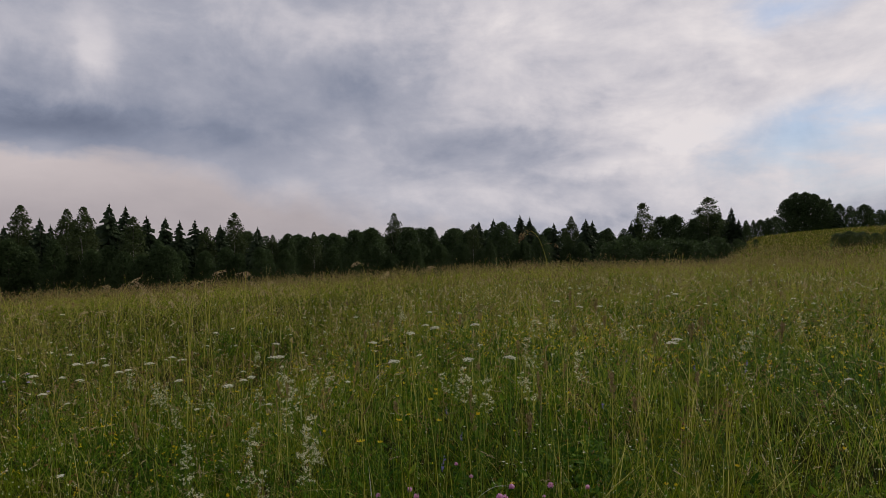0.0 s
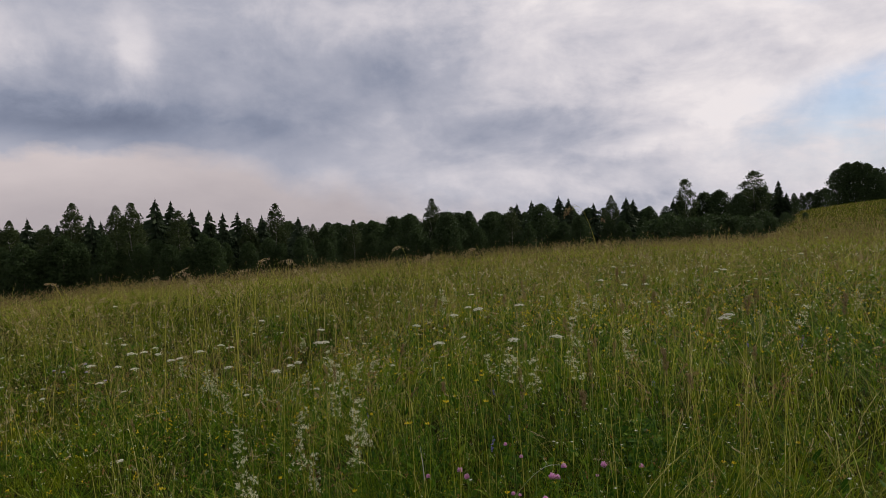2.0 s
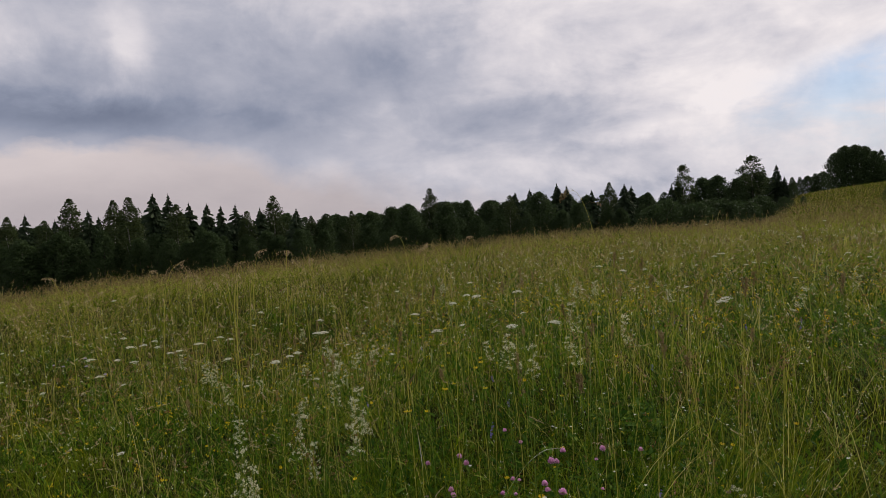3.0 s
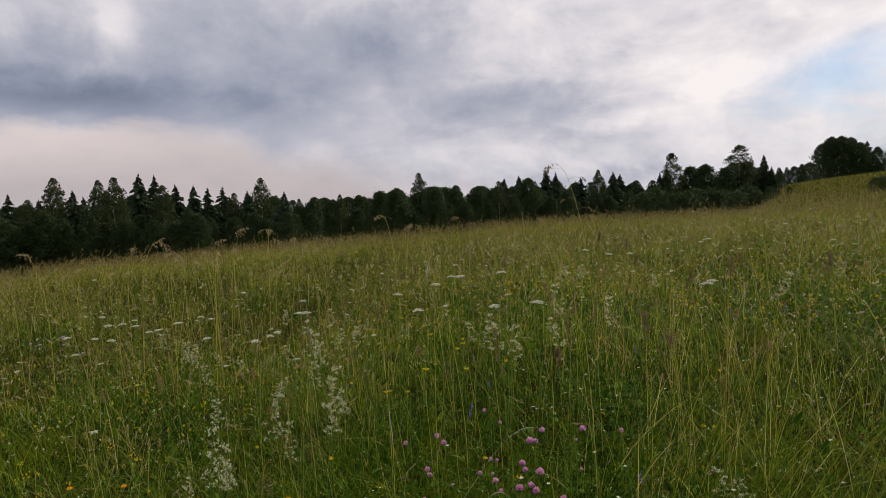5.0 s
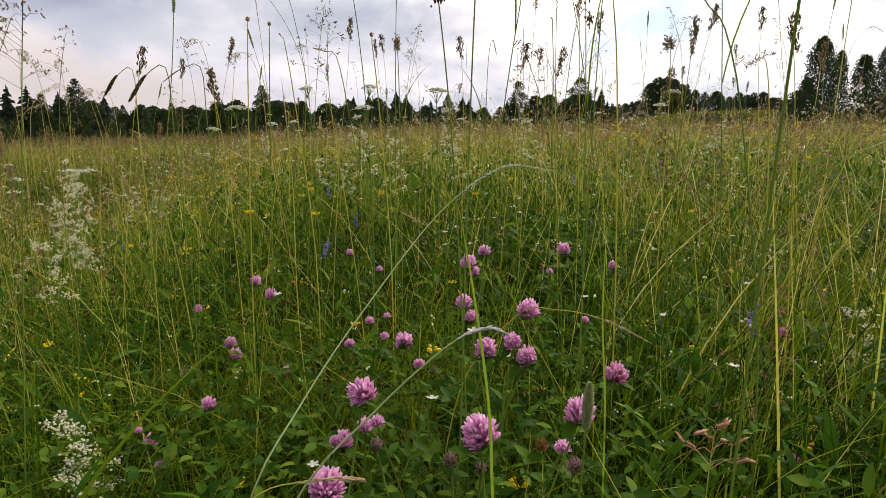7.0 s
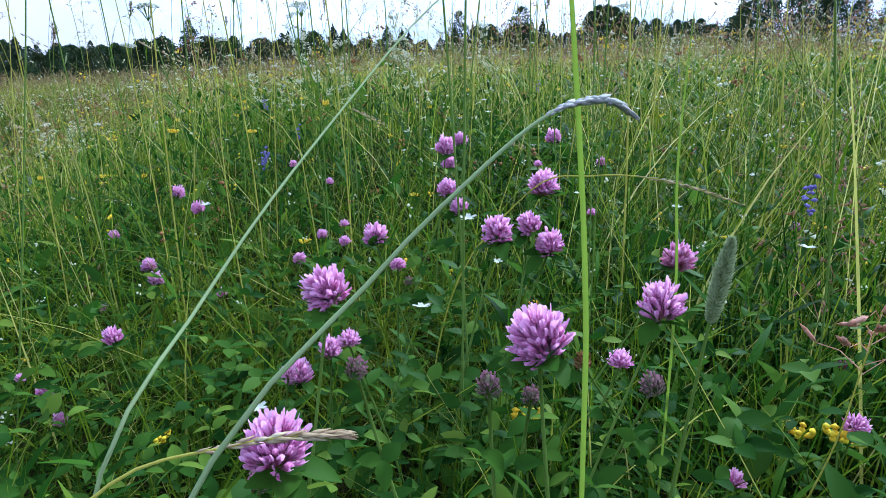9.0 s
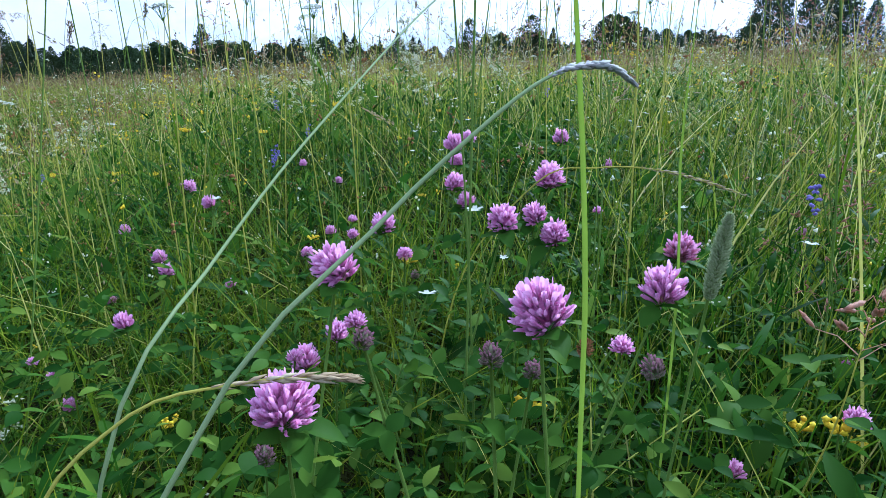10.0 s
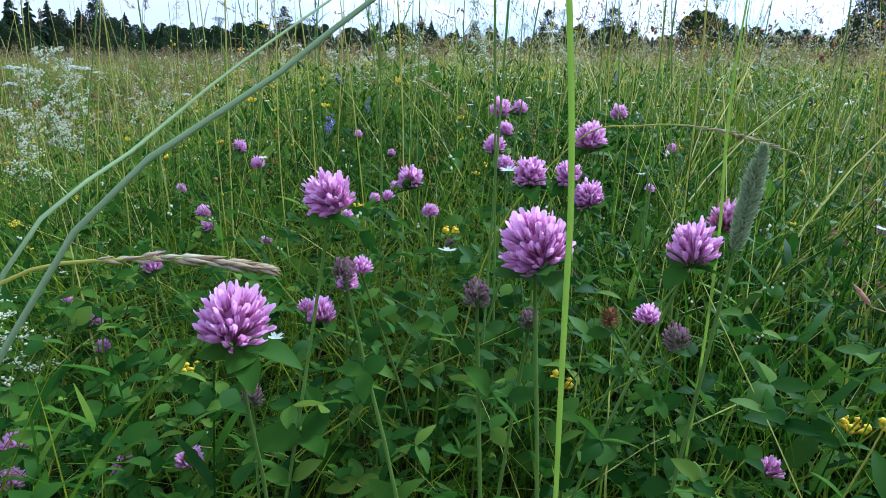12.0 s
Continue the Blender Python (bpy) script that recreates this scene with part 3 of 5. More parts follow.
def tussocks(rng, places, blades, h0, h1, w0, w1, segs):
    """Tufts whose blades fan out and arch over from one root."""
    p = places[clear_of_way(places, 0.3, 2.75)]
    p = p[patchy(p, 2.3, 5.0) + rng.normal(0, 0.6, len(p)) > -0.4]
    n = len(p) * blades
    size = np.repeat(rng.uniform(0.6, 1.15, len(p)), blades)
    az = rng.uniform(0, 6.283, n)
    out = np.abs(rng.normal(0, 0.035, n))
    root = np.repeat(p, blades, 0) + np.column_stack([np.cos(az) * out, np.sin(az) * out])
    ribbons(GRASS, on_ground(root), size * rng.uniform(h0, h1, n), np.abs(rng.normal(0.1, 0.3, n)), az + rng.normal(0, 0.5, n), rng.uniform(0.0, 1.1, n), rng.uniform(w0, w1, n), rng.uniform(1.1, 2.0, n), segs)


def leaning(soup, rng, n, cx, cy, sx, sy, az, h0, h1, l0=0.1, l1=0.55):
    """A stand of long blades that lean one way."""
    p = np.column_stack([rng.normal(cx, sx, n), rng.normal(cy, sy, n)])
    p = p[np.hypot(p[:, 0] - 0.2, p[:, 1] - 2.35) > 0.6]
    n = len(p)
    ribbons(soup, on_ground(p), rng.uniform(h0, h1, n), rng.uniform(l0, l1, n), rng.normal(az, 0.6, n), np.abs(rng.normal(0.1, 0.3, n)), rng.uniform(0.0022, 0.0052, n), rng.uniform(1.1, 2.0, n), 6)


def culms(rng, places, h0, h1, w, segs, grains, glen, gw, spread, lean=0.40, heads=None):
    """Flowering grass stems with loose seed heads."""
    p = places[clear_of_way(places, 0.5, 3.1)]
    keep = patchy(p, 1.6, 8.0) + 0.6 * patchy(p, 5.0, 2.0) + rng.normal(0, 0.4, len(p)) > -0.3
    p = p[keep]
    n = len(p)
    tall = rng.uniform(h0, h1, n) * (1 + 0.1 * patchy(p, 0.5, 5.0))
    az = rng.uniform(0, 6.283, n)
    # near the parted way the stems stand straighter
    most = np.where(np.hypot(p[:, 0] - 0.2, p[:, 1] - 2.5) < 1.15, 0.14, 1.1)
    line = ribbons(CULMS, on_ground(p), tall, np.minimum(np.abs(rng.normal(0, lean, n)), most), az, np.minimum(np.abs(rng.normal(0.08, 0.48, n)), most), w * rng.uniform(0.6, 1.35, n), rng.uniform(1.2, 1.9, n), segs, "stem")
    tip, low = line[:, -1], line[:, -2]
    d = tip - low
    d /= np.linalg.norm(d, axis=1, keepdims=True)
    head = rng.uniform(0.10, 0.2, n) * np.clip(tall, 0.4, 1.0)
    f = (np.arange(grains) + 0.5) / grains
    start = tip[:, None] - d[:, None] * (head[:, None] * (1 - f)[None] * 1.0)[..., None]
    a = rng.uniform(0, 6.283, (n, grains))
    sp = spread * head[:, None] * (1.05 - f)[None] * rng.uniform(0.2, 1.0, (n, grains))
    start = start + np.stack([np.cos(a) * sp, np.sin(a) * sp, 0.3 * sp], -1)
    end = start + d[:, None] * glen * rng.uniform(0.7, 1.3, (n, grains, 1)) + np.stack([np.cos(a), np.sin(a), np.zeros_like(a)], -1) * glen * 0.3
    spindles(SEEDS if heads is None else heads, start.reshape(-1, 3), end.reshape(-1, 3), np.full(n * grains, gw))


GRASS, CULMS, SEEDS, PALE_HEADS = Soup(), Soup(), Soup(), Soup()
LAWN_RNG = np.random.default_rng(17)
lawn(LAWN_RNG, fan(LAWN_RNG, 0.12, 2.2, -85, 85, 1500), 0.10, 0.36, 0.0018, 0.0048, 5, 0.6, 1.0)
lawn(LAWN_RNG, fan(LAWN_RNG, 0.12, 2.2, -85, 85, 300), 0.22, 0.44, 0.0016, 0.0036, 5, 0.4, 0.7)
lawn(LAWN_RNG, fan(LAWN_RNG, 2.2, 7.0, -64, 66, 560), 0.08, 0.28, 0.003, 0.0062, 4, 0.5, 0.9)
lawn(LAWN_RNG, fan(LAWN_RNG, 2.2, 7.0, -64, 66, 60), 0.28, 0.52, 0.0025, 0.005, 4, 0.3, 0.7)
tussocks(LAWN_RNG, fan(LAWN_RNG, 1.2, 4.0, -64, 66, 26), 16, 0.14, 0.40, 0.0022, 0.0048, 4)
tussocks(LAWN_RNG, fan(LAWN_RNG, 4.0, 8.0, -56, 60, 20), 14, 0.14, 0.42, 0.0045, 0.008, 3)
lawn(LAWN_RNG, fan(LAWN_RNG, 7.0, 16.0, -50, 58, 480), 0.10, 0.36, 0.0035, 0.0065, 1, 0.5, 0.3)
tussocks(LAWN_RNG, fan(LAWN_RNG, 8.0, 16.0, -50, 58, 10), 9, 0.22, 0.52, 0.004, 0.008, 2)
lawn(LAWN_RNG, fan(LAWN_RNG, 16.0, 36.0, -48, 58, 150), 0.18, 0.50, 0.006, 0.011, 1)
lawn(LAWN_RNG, fan(LAWN_RNG, 36.0, 70.0, 16, 58, 16.0), 0.2, 0.45, 0.012, 0.024, 1)
lawn(LAWN_RNG, fan(LAWN_RNG, 70.0, 150.0, 22, 46, 3.0), 0.16, 0.32, 0.02, 0.04, 1)
lawn(LAWN_RNG, fan(LAWN_RNG, 0.3, 7.0, 85, 275, 300), 0.2, 0.46, 0.006, 0.013, 2)
lawn(LAWN_RNG, fan(LAWN_RNG, 2.2, 8.0, 66, 88, 300), 0.2, 0.5, 0.006, 0.012, 2)
lawn(LAWN_RNG, fan(LAWN_RNG, 2.2, 8.0, -88, -64, 300), 0.2, 0.5, 0.006, 0.012, 2)
def close_turf(rng, n):
    """Thin upright blades that rise between the clover leaves."""
    p = np.column_stack([rng.normal(0.35, 0.42, n), 2.62 + np.abs(rng.normal(0, 0.40, n))])
    p = p[(p[:, 1] > 2.70) | (np.abs(p[:, 0] - 0.2) > 0.16)]
    n = len(p)
    ribbons(GRASS, on_ground(p), rng.uniform(0.16, 0.36, n), np.abs(rng.normal(0, 0.22, n)), rng.uniform(0, 6.283, n), np.abs(rng.normal(0, 0.3, n)), rng.uniform(0.0012, 0.0034, n), rng.uniform(1.1, 2.0, n), 6)


close_turf(LAWN_RNG, 900)
leaning(GRASS, LAWN_RNG, 330, 0.85, 2.95, 0.22, 0.25, 0.25, 0.25, 0.50)
leaning(GRASS, LAWN_RNG, 170, 1.2, 3.3, 0.3, 0.3, 0.1, 0.3, 0.55)
leaning(GRASS, LAWN_RNG, 110, -0.45, 3.0, 0.25, 0.3, 2.6, 0.25, 0.46)
leaning(CULMS, LAWN_RNG, 95, 1.0, 3.1, 0.24, 0.32, 0.25, 0.30, 0.58, 0.25, 0.8)
culms(LAWN_RNG, fan(LAWN_RNG, 0.7, 2.6, -60, 66, 38), 0.30, 0.70, 0.0017, 4, 7, 0.008, 0.0028, 0.25)
culms(LAWN_RNG, fan(LAWN_RNG, 0.55, 3.2, 14, 66, 55), 0.24, 0.60, 0.0015, 5, 5, 0.008, 0.0026, 0.2, 0.42)
culms(LAWN_RNG, fan(LAWN_RNG, 0.6, 2.6, -60, 14, 16), 0.24, 0.56, 0.0014, 5, 5, 0.008, 0.0026, 0.2, 0.42)
culms(LAWN_RNG, fan(LAWN_RNG, 2.6, 7.0, -52, 60, 42), 0.30, 0.72, 0.0032, 3, 8, 0.012, 0.0062, 0.34, 0.40)
culms(LAWN_RNG, fan(LAWN_RNG, 7.0, 16.0, -48, 58, 85), 0.34, 0.72, 0.0022, 2, 6, 0.024, 0.007, 0.42)
culms(LAWN_RNG, fan(LAWN_RNG, 16.0, 34.0, -46, 58, 44), 0.40, 0.76, 0.0035, 1, 4, 0.05, 0.013, 0.4)
culms(LAWN_RNG, fan(LAWN_RNG, 2.2, 8.0, -52, 60, 16), 0.36, 0.68, 0.002, 3, 12, 0.010, 0.0046, 0.55)
culms(LAWN_RNG, fan(LAWN_RNG, 1.6, 4.0, -54, 60, 9), 0.40, 0.68, 0.0024, 4, 16, 0.012, 0.0046, 0.22, 0.35, PALE_HEADS)
culms(LAWN_RNG, fan(LAWN_RNG, 4.0, 8.5, -50, 60, 8), 0.45, 0.74, 0.0040, 3, 14, 0.018, 0.0085, 0.22, 0.35, PALE_HEADS)
culms(LAWN_RNG, fan(LAWN_RNG, 8.5, 17.0, -48, 58, 3.5), 0.5, 0.8, 0.006, 2, 9, 0.035, 0.015, 0.22, 0.35, PALE_HEADS)
culms(LAWN_RNG, fan(LAWN_RNG, 12.0, 32.0, -46, 58, 1.3), 0.80, 1.12, 0.006, 3, 4, 0.06, 0.016, 0.5, 0.25)
culms(LAWN_RNG, fan(LAWN_RNG, 34.0, 130.0, 16, 50, 3.2), 0.35, 0.6, 0.010, 1, 2, 0.16, 0.045, 0.3)


def herbs(rng, places, h0, h1, leaves, ln, wd):
    """Leafy weeds between the grasses: a stem with paired narrow leaves."""
    p = places[clear_of_way(places, 0.3, 2.6)]
    p = p[patchy(p, 2.0, 9.0) + rng.normal(0, 0.5, len(p)) > 0.0]
    n = len(p)
    line = ribbons(HERBS, on_ground(p), rng.uniform(h0, h1, n), np.abs(rng.normal(0, 0.15, n)), rng.uniform(0, 6.283, n), np.abs(rng.normal(0, 0.12, n)), np.full(n, 0.003), rng.uniform(1.2, 1.9, n), 6, "stem")
    for j in range(leaves):
        f = 6 * (0.15 + 0.8 * (j + rng.uniform(0, 1, n)) / leaves)
        i = np.minimum(f.astype(int), 5)
        at = line[np.arange(n), i] + (line[np.arange(n), i + 1] - line[np.arange(n), i]) * (f - i)[:, None]
        ribbons(HERBS, at, rng.uniform(0.5, 1.0, n) * ln * (1.2 - 0.1 * f), rng.uniform(0.5, 1.6, n), rng.uniform(0, 6.283, n), rng.uniform(0.1, 0.7, n), wd * rng.uniform(0.6, 1.2, n), np.full(n, 1.57), 3)


ARCHED = Soup()


def arched(rng, places, h0, h1, w0, w1):
    """Long fresh blades that stand out of the turf and bow over."""
    p = places[clear_of_way(places, 0.5, 3.1)]
    p = p[patchy(p, 1.9, 2.5) + rng.normal(0, 0.5, len(p)) > 0.0]
    n = len(p)
    ribbons(ARCHED, on_ground(p), rng.uniform(h0, h1, n), rng.uniform(0.05, 0.5, n), rng.uniform(0, 6.283, n), rng.uniform(0.2, 1.15, n), rng.uniform(w0, w1, n), rng.uniform(1.1, 2.0, n), 7)


arched(LAWN_RNG, fan(LAWN_RNG, 1.1, 3.2, -56, 60, 40), 0.30, 0.58, 0.003, 0.005)
arched(LAWN_RNG, fan(LAWN_RNG, 3.2, 7.0, -50, 58, 30), 0.36, 0.66, 0.004, 0.0075)
tagged(new("arching_grass_blades", ARCHED.mesh("arching_grass_blades", MAT_BLADE)), "long fresh yellow-green grass blades arching over the meadow", "grass", kind="stuff")
HERBS = Soup()
herbs(LAWN_RNG, fan(LAWN_RNG, 0.5, 2.6, -70, 70, 250), 0.10, 0.34, 11, 0.045, 0.011)
herbs(LAWN_RNG, fan(LAWN_RNG, 2.6, 7.0, -52, 60, 130), 0.16, 0.46, 7, 0.065, 0.018)
herbs(LAWN_RNG, fan(LAWN_RNG, 0.5, 2.4, -70, -8, 330), 0.10, 0.30, 10, 0.05, 0.013)
herbs(LAWN_RNG, fan(LAWN_RNG, 0.7, 2.6, 12, 66, 150), 0.10, 0.30, 10, 0.05, 0.013)
herbs(LAWN_RNG, fan(LAWN_RNG, 7.0, 13.0, -48, 58, 18), 0.2, 0.45, 6, 0.11, 0.032)
tagged(new("meadow_herbs", HERBS.mesh("meadow_herbs", MAT_HERB)), "dark green leafy herbs among the meadow grass", "herbs", kind="stuff")


def specks(soup, rng, places, h0, h1, size, petals):
    """Tiny blossoms too small to tell apart, each on a thread of a stem."""
    p = places[clear_of_way(places, 0.3, 2.7)]
    n = len(p)
    top = on_ground(p) + np.column_stack([rng.normal(0, 0.02, (n, 2)), rng.uniform(h0, h1, n)])
    for _ in range(petals):
        c = top + rng.normal(0, size * 0.7, (n, 3))
        spindles(soup, c, c + rng.normal(0, size * 0.4, (n, 3)) + np.array([0, 0, size * 0.4]), size * rng.uniform(0.6, 1.2, n), 0.5, 3)


PALE, GOLD = Soup(), Soup()
specks(PALE, LAWN_RNG, fan(LAWN_RNG, 0.6, 2.6, -60, 10, 60), 0.12, 0.40, 0.0046, 3)
specks(PALE, LAWN_RNG, fan(LAWN_RNG, 0.6, 2.6, 10, 66, 110), 0.16, 0.50, 0.0046, 3)
specks(PALE, LAWN_RNG, fan(LAWN_RNG, 2.6, 7.0, -52, -5, 44), 0.3, 0.70, 0.009, 3)
specks(PALE, LAWN_RNG, fan(LAWN_RNG, 2.2, 7.0, -5, 60, 52), 0.3, 0.72, 0.0085, 3)
specks(PALE, LAWN_RNG, fan(LAWN_RNG, 7.0, 14.0, -48, 58, 14), 0.45, 0.74, 0.014, 3)
specks(GOLD, LAWN_RNG, fan(LAWN_RNG, 0.8, 3.0, -60, 66, 22), 0.20, 0.40, 0.0055, 3)
specks(GOLD, LAWN_RNG, fan(LAWN_RNG, 3.0, 7.5, -52, 60, 20), 0.3, 0.58, 0.012, 4)
RUSSET = Soup()
specks(RUSSET, LAWN_RNG, fan(LAWN_RNG, 1.0, 3.0, -60, 66, 14), 0.25, 0.55, 0.007, 5)
specks(RUSSET, LAWN_RNG, fan(LAWN_RNG, 1.0, 3.4, -60, 14, 70), 0.25, 0.50, 0.0042, 4)
specks(RUSSET, LAWN_RNG, fan(LAWN_RNG, 3.0, 9.0, -52, 60, 12), 0.3, 0.62, 0.014, 5)
tagged(new("russet_grass_tufts", RUSSET.mesh("russet_grass_tufts", MAT_DEAD)), "small rusty brown seed tufts above the grass", "grass seed heads", kind="stuff")
tagged(new("meadow_grass", GRASS.mesh("meadow_grass", MAT_GRASS)), "tall green meadow grass blades, uncut and tangled", "grass", kind="stuff")
tagged(new("grass_stems", CULMS.mesh("grass_stems", MAT_STRAW)), "thin straw-green stems of flowering meadow grass", "grass stems", kind="stuff")
tagged(new("grass_seed_heads", SEEDS.mesh("grass_seed_heads", MAT_SEED)), "loose brownish seed heads of meadow grass", "grass seed heads", kind="stuff")
tagged(new("pale_grass_seed_heads", PALE_HEADS.mesh("pale_grass_seed_heads", MAT_DRY_EAR)), "pale straw-coloured seed heads standing over the grass", "grass seed heads", kind="stuff")
tagged(new("tiny_white_blossoms", PALE.mesh("tiny_white_blossoms", MAT_CREAM)), "tiny cream-white blossoms sprinkled through the grass", "small blossoms", kind="stuff")
tagged(new("tiny_yellow_blossoms", GOLD.mesh("tiny_yellow_blossoms", MAT_YELLOW)), "tiny yellow blossoms sprinkled through the grass", "small blossoms", kind="stuff")


# ---------------- flowers ----------------
def curve(pts, n):
    """A smooth line through a few points."""
    p = np.asarray(pts, float)
    p = np.vstack([2 * p[0] - p[1], p, 2 * p[-1] - p[-2]])
    t = np.linspace(0, len(pts) - 1 - 1e-6, n)
    i = t.astype(int)
    f = (t - i)[:, None]
    a, b, c, d = p[i], p[i + 1], p[i + 2], p[i + 3]
    return 0.5 * (2 * b + (c - a) * f + (2 * a - 5 * b + 4 * c - d) * f ** 2 + (3 * b - a - 3 * c + d) * f ** 3)


def leaflet(soup, base, ahead, up, long, wide, fold=0.25, droop=0.25):
    """One ovate leaf with a midrib fold."""
    ahead, up = np.asarray(ahead, float), np.asarray(up, float)
    ahead = ahead / np.linalg.norm(ahead)
    side = np.cross(ahead, up)
    side /= np.linalg.norm(side)
    up = np.cross(side, ahead)
    s = np.linspace(0, 1, 6)
    w = wide * np.sin(math.pi * np.clip(s, 0.02, 0.985) ** 0.85) ** 0.8
    mid = np.asarray(base) + ahead * (s * long)[:, None] - up * (droop * long * s ** 2)[:, None]
    a = mid + side * w[:, None] / 2 + up * (fold * w / 2)[:, None]
    b = mid - side * w[:, None] / 2 + up * (fold * w / 2)[:, None]
    v = np.stack([a, mid, b], 1).reshape(-1, 3)
    k = np.arange(5) * 3
    f = np.concatenate([np.stack([k, k + 1, k + 4, k + 3], 1), np.stack([k + 1, k + 2, k + 5, k + 4], 1)])
    soup.add(v, f)


def trifoliate(soup, at, turn, size, rng, stalk=None):
    """A clover leaf of three leaflets."""
    for j in range(3):
        a = turn + (j - 1) * 2.0 + rng.normal(0, 0.12)
        tilt = rng.uniform(-0.3, 0.9)
        leaflet(soup, at, (math.cos(a), math.sin(a), tilt), (rng.normal(0, 0.6), rng.normal(0, 0.6), 1), size * rng.uniform(0.85, 1.15), size * rng.uniform(0.52, 0.66), rng.uniform(0.1, 0.4), rng.uniform(0.05, 0.4))


def globe(n, top, low, rng):
    """Directions spread over a ball from the top down to the polar angle low."""
    i = np.arange(n) + 0.5
    c = math.cos(top) + (math.cos(low) - math.cos(top)) * i / n
    s = np.sqrt(1 - c * c)
    a = i * 2.39996 + rng.normal(0, 0.1, n)
    return np.column_stack([s * np.cos(a), s * np.sin(a), c])


def clover_head(seed, open_up=0.95, n=150, low=2.0, tall=1.15, petal=1.0):
    """A flower head of many narrow florets with flat petals at their mouths, about 1 unit wide."""
    rng = np.random.default_rng(seed)
    s = Soup()
    d = globe(n, 0.0, low, rng) + rng.normal(0, 0.09, (n, 3))
    d /= np.linalg.norm(d, axis=1, keepdims=True)
    # the mouths lie on an egg; the florets rise steeply towards them
    aim = d * np.array([1, 1, 0.55]) + np.array([0, 0, 1.0]) * open_up * np.clip(0.80 + 0.5 * d[:, 2:3], 0.3, 1.2)
    aim /= np.linalg.norm(aim, axis=1, keepdims=True)
    tip = d * np.array([0.35, 0.35, 0.36 * tall]) * rng.uniform(0.78, 1.08, (n, 1))
    root = tip - aim * rng.uniform(0.24, 0.34, (n, 1))
    root[:, :2] *= 0.6
    fresh = np.clip(0.60 + 0.8 * d[:, 2] + rng.normal(0, 0.18, n), 0.10, 1.0)
    spindles(s, root, tip, rng.uniform(0.038, 0.056, n), 0.8, 3, 0.0, 0.5)
    side = np.cross(aim, d + rng.normal(0, 0.35, (n, 3)))
    side /= np.linalg.norm(side, axis=1, keepdims=True)
    out = np.cross(side, aim)
    # a long standard, bent outwards at its tip, and two short wings
    for turn, long, wide, bow, flare in ((0.0, 0.085, 0.038, 0.018, 0.045), (1.2, 0.045, 0.024, 0.014, 0.03), (-1.3, 0.035, 0.022, 0.012, 0.03)):
        sd = side * math.cos(turn) + out * math.sin(turn)
        foot = root + (tip - root) * 0.4
        end = tip + aim * long * petal * rng.uniform(0.45, 1.25, (n, 1)) + d * flare * petal * rng.uniform(0.0, 1.5, (n, 1)) + rng.normal(0, 0.012, (n, 3))
        mid = foot + (end - foot) * 0.6 + out * bow
        k = wide * rng.uniform(0.75, 1.25, (n, 1))
        v = np.stack([foot, mid + sd * k, mid + (end - mid) * 0.82 + sd * k * 0.85, end, mid + (end - mid) * 0.82 - sd * k * 0.85, mid - sd * k, mid + out * bow * 0.9], 1)
        f = np.array([[0, 1, 6], [1, 2, 6], [2, 3, 6], [3, 4, 6], [4, 5, 6], [5, 0, 6]])
        s.add(v.reshape(-1, 3), (np.arange(n)[:, None, None] * 7 + f[None]).reshape(-1, 3), fresh[:, None] * np.array([0.0, 0.55, 0.9, 1.0, 0.9, 0.55, 0.45])[None])
    core = np.array([[0, 0, -0.22]])
    spindles(s, core, core + np.array([[0, 0, 0.5 * tall]]), np.array([0.34]), 0.5, 10, 0.0, 0.1)
    return s


HEADS = {
    "full": [clover_head(1, 0.95, 125, 1.95, 1.15).mesh("flower_head", MAT_CLOVER), clover_head(2, 1.2, 112, 1.85, 1.25).mesh("flower_head", MAT_CLOVER), clover_head(3, 0.85, 130, 2.05, 1.05).mesh("flower_head", MAT_CLOVER)],
    "red": [clover_head(4, 1.0, 105, 1.9, 1.15).mesh("flower_head", MAT_CLOVER_RED)],
    "small": [clover_head(5, 0.8, 85, 1.9, 1.0).mesh("flower_head", MAT_CLOVER), clover_head(6, 1.0, 70, 1.7, 1.1).mesh("flower_head", MAT_CLOVER)],
    "bud": [clover_head(7, 1.3, 80, 2.2, 1.2, 0.15).mesh("flower_head", MAT_BUD)],
    "dead": [clover_head(8, 0.5, 70, 2.4, 1.2, 0.4).mesh("flower_head", MAT_DEAD)],
}
HEAD_LABELS = {
    "full": "pink-lilac red clover in full bloom on a green stem",
    "red": "red clover with crimson lower florets on a green stem",
    "small": "small pink clover head just opening in the grass",
    "bud": "closed greyish-pink clover bud above green leaves",
    "dead": "withered brown clover head on a thin stem",
}


def leaf_mesh(seed):
    s, rng = Soup(), np.random.default_rng(seed)
    trifoliate(s, (0, 0, 0), 0.0, 1.0, rng)
    return s.mesh("leaf", MAT_CLOVER_LEAF)


CLOVER_LEAVES = [leaf_mesh(k) for k in range(4)]


def child(name, mesh, parent, m, label=""):
    ob = new(name, mesh)
    ob.parent = parent
    ob.matrix_basis = m
    return tagged(ob, label)


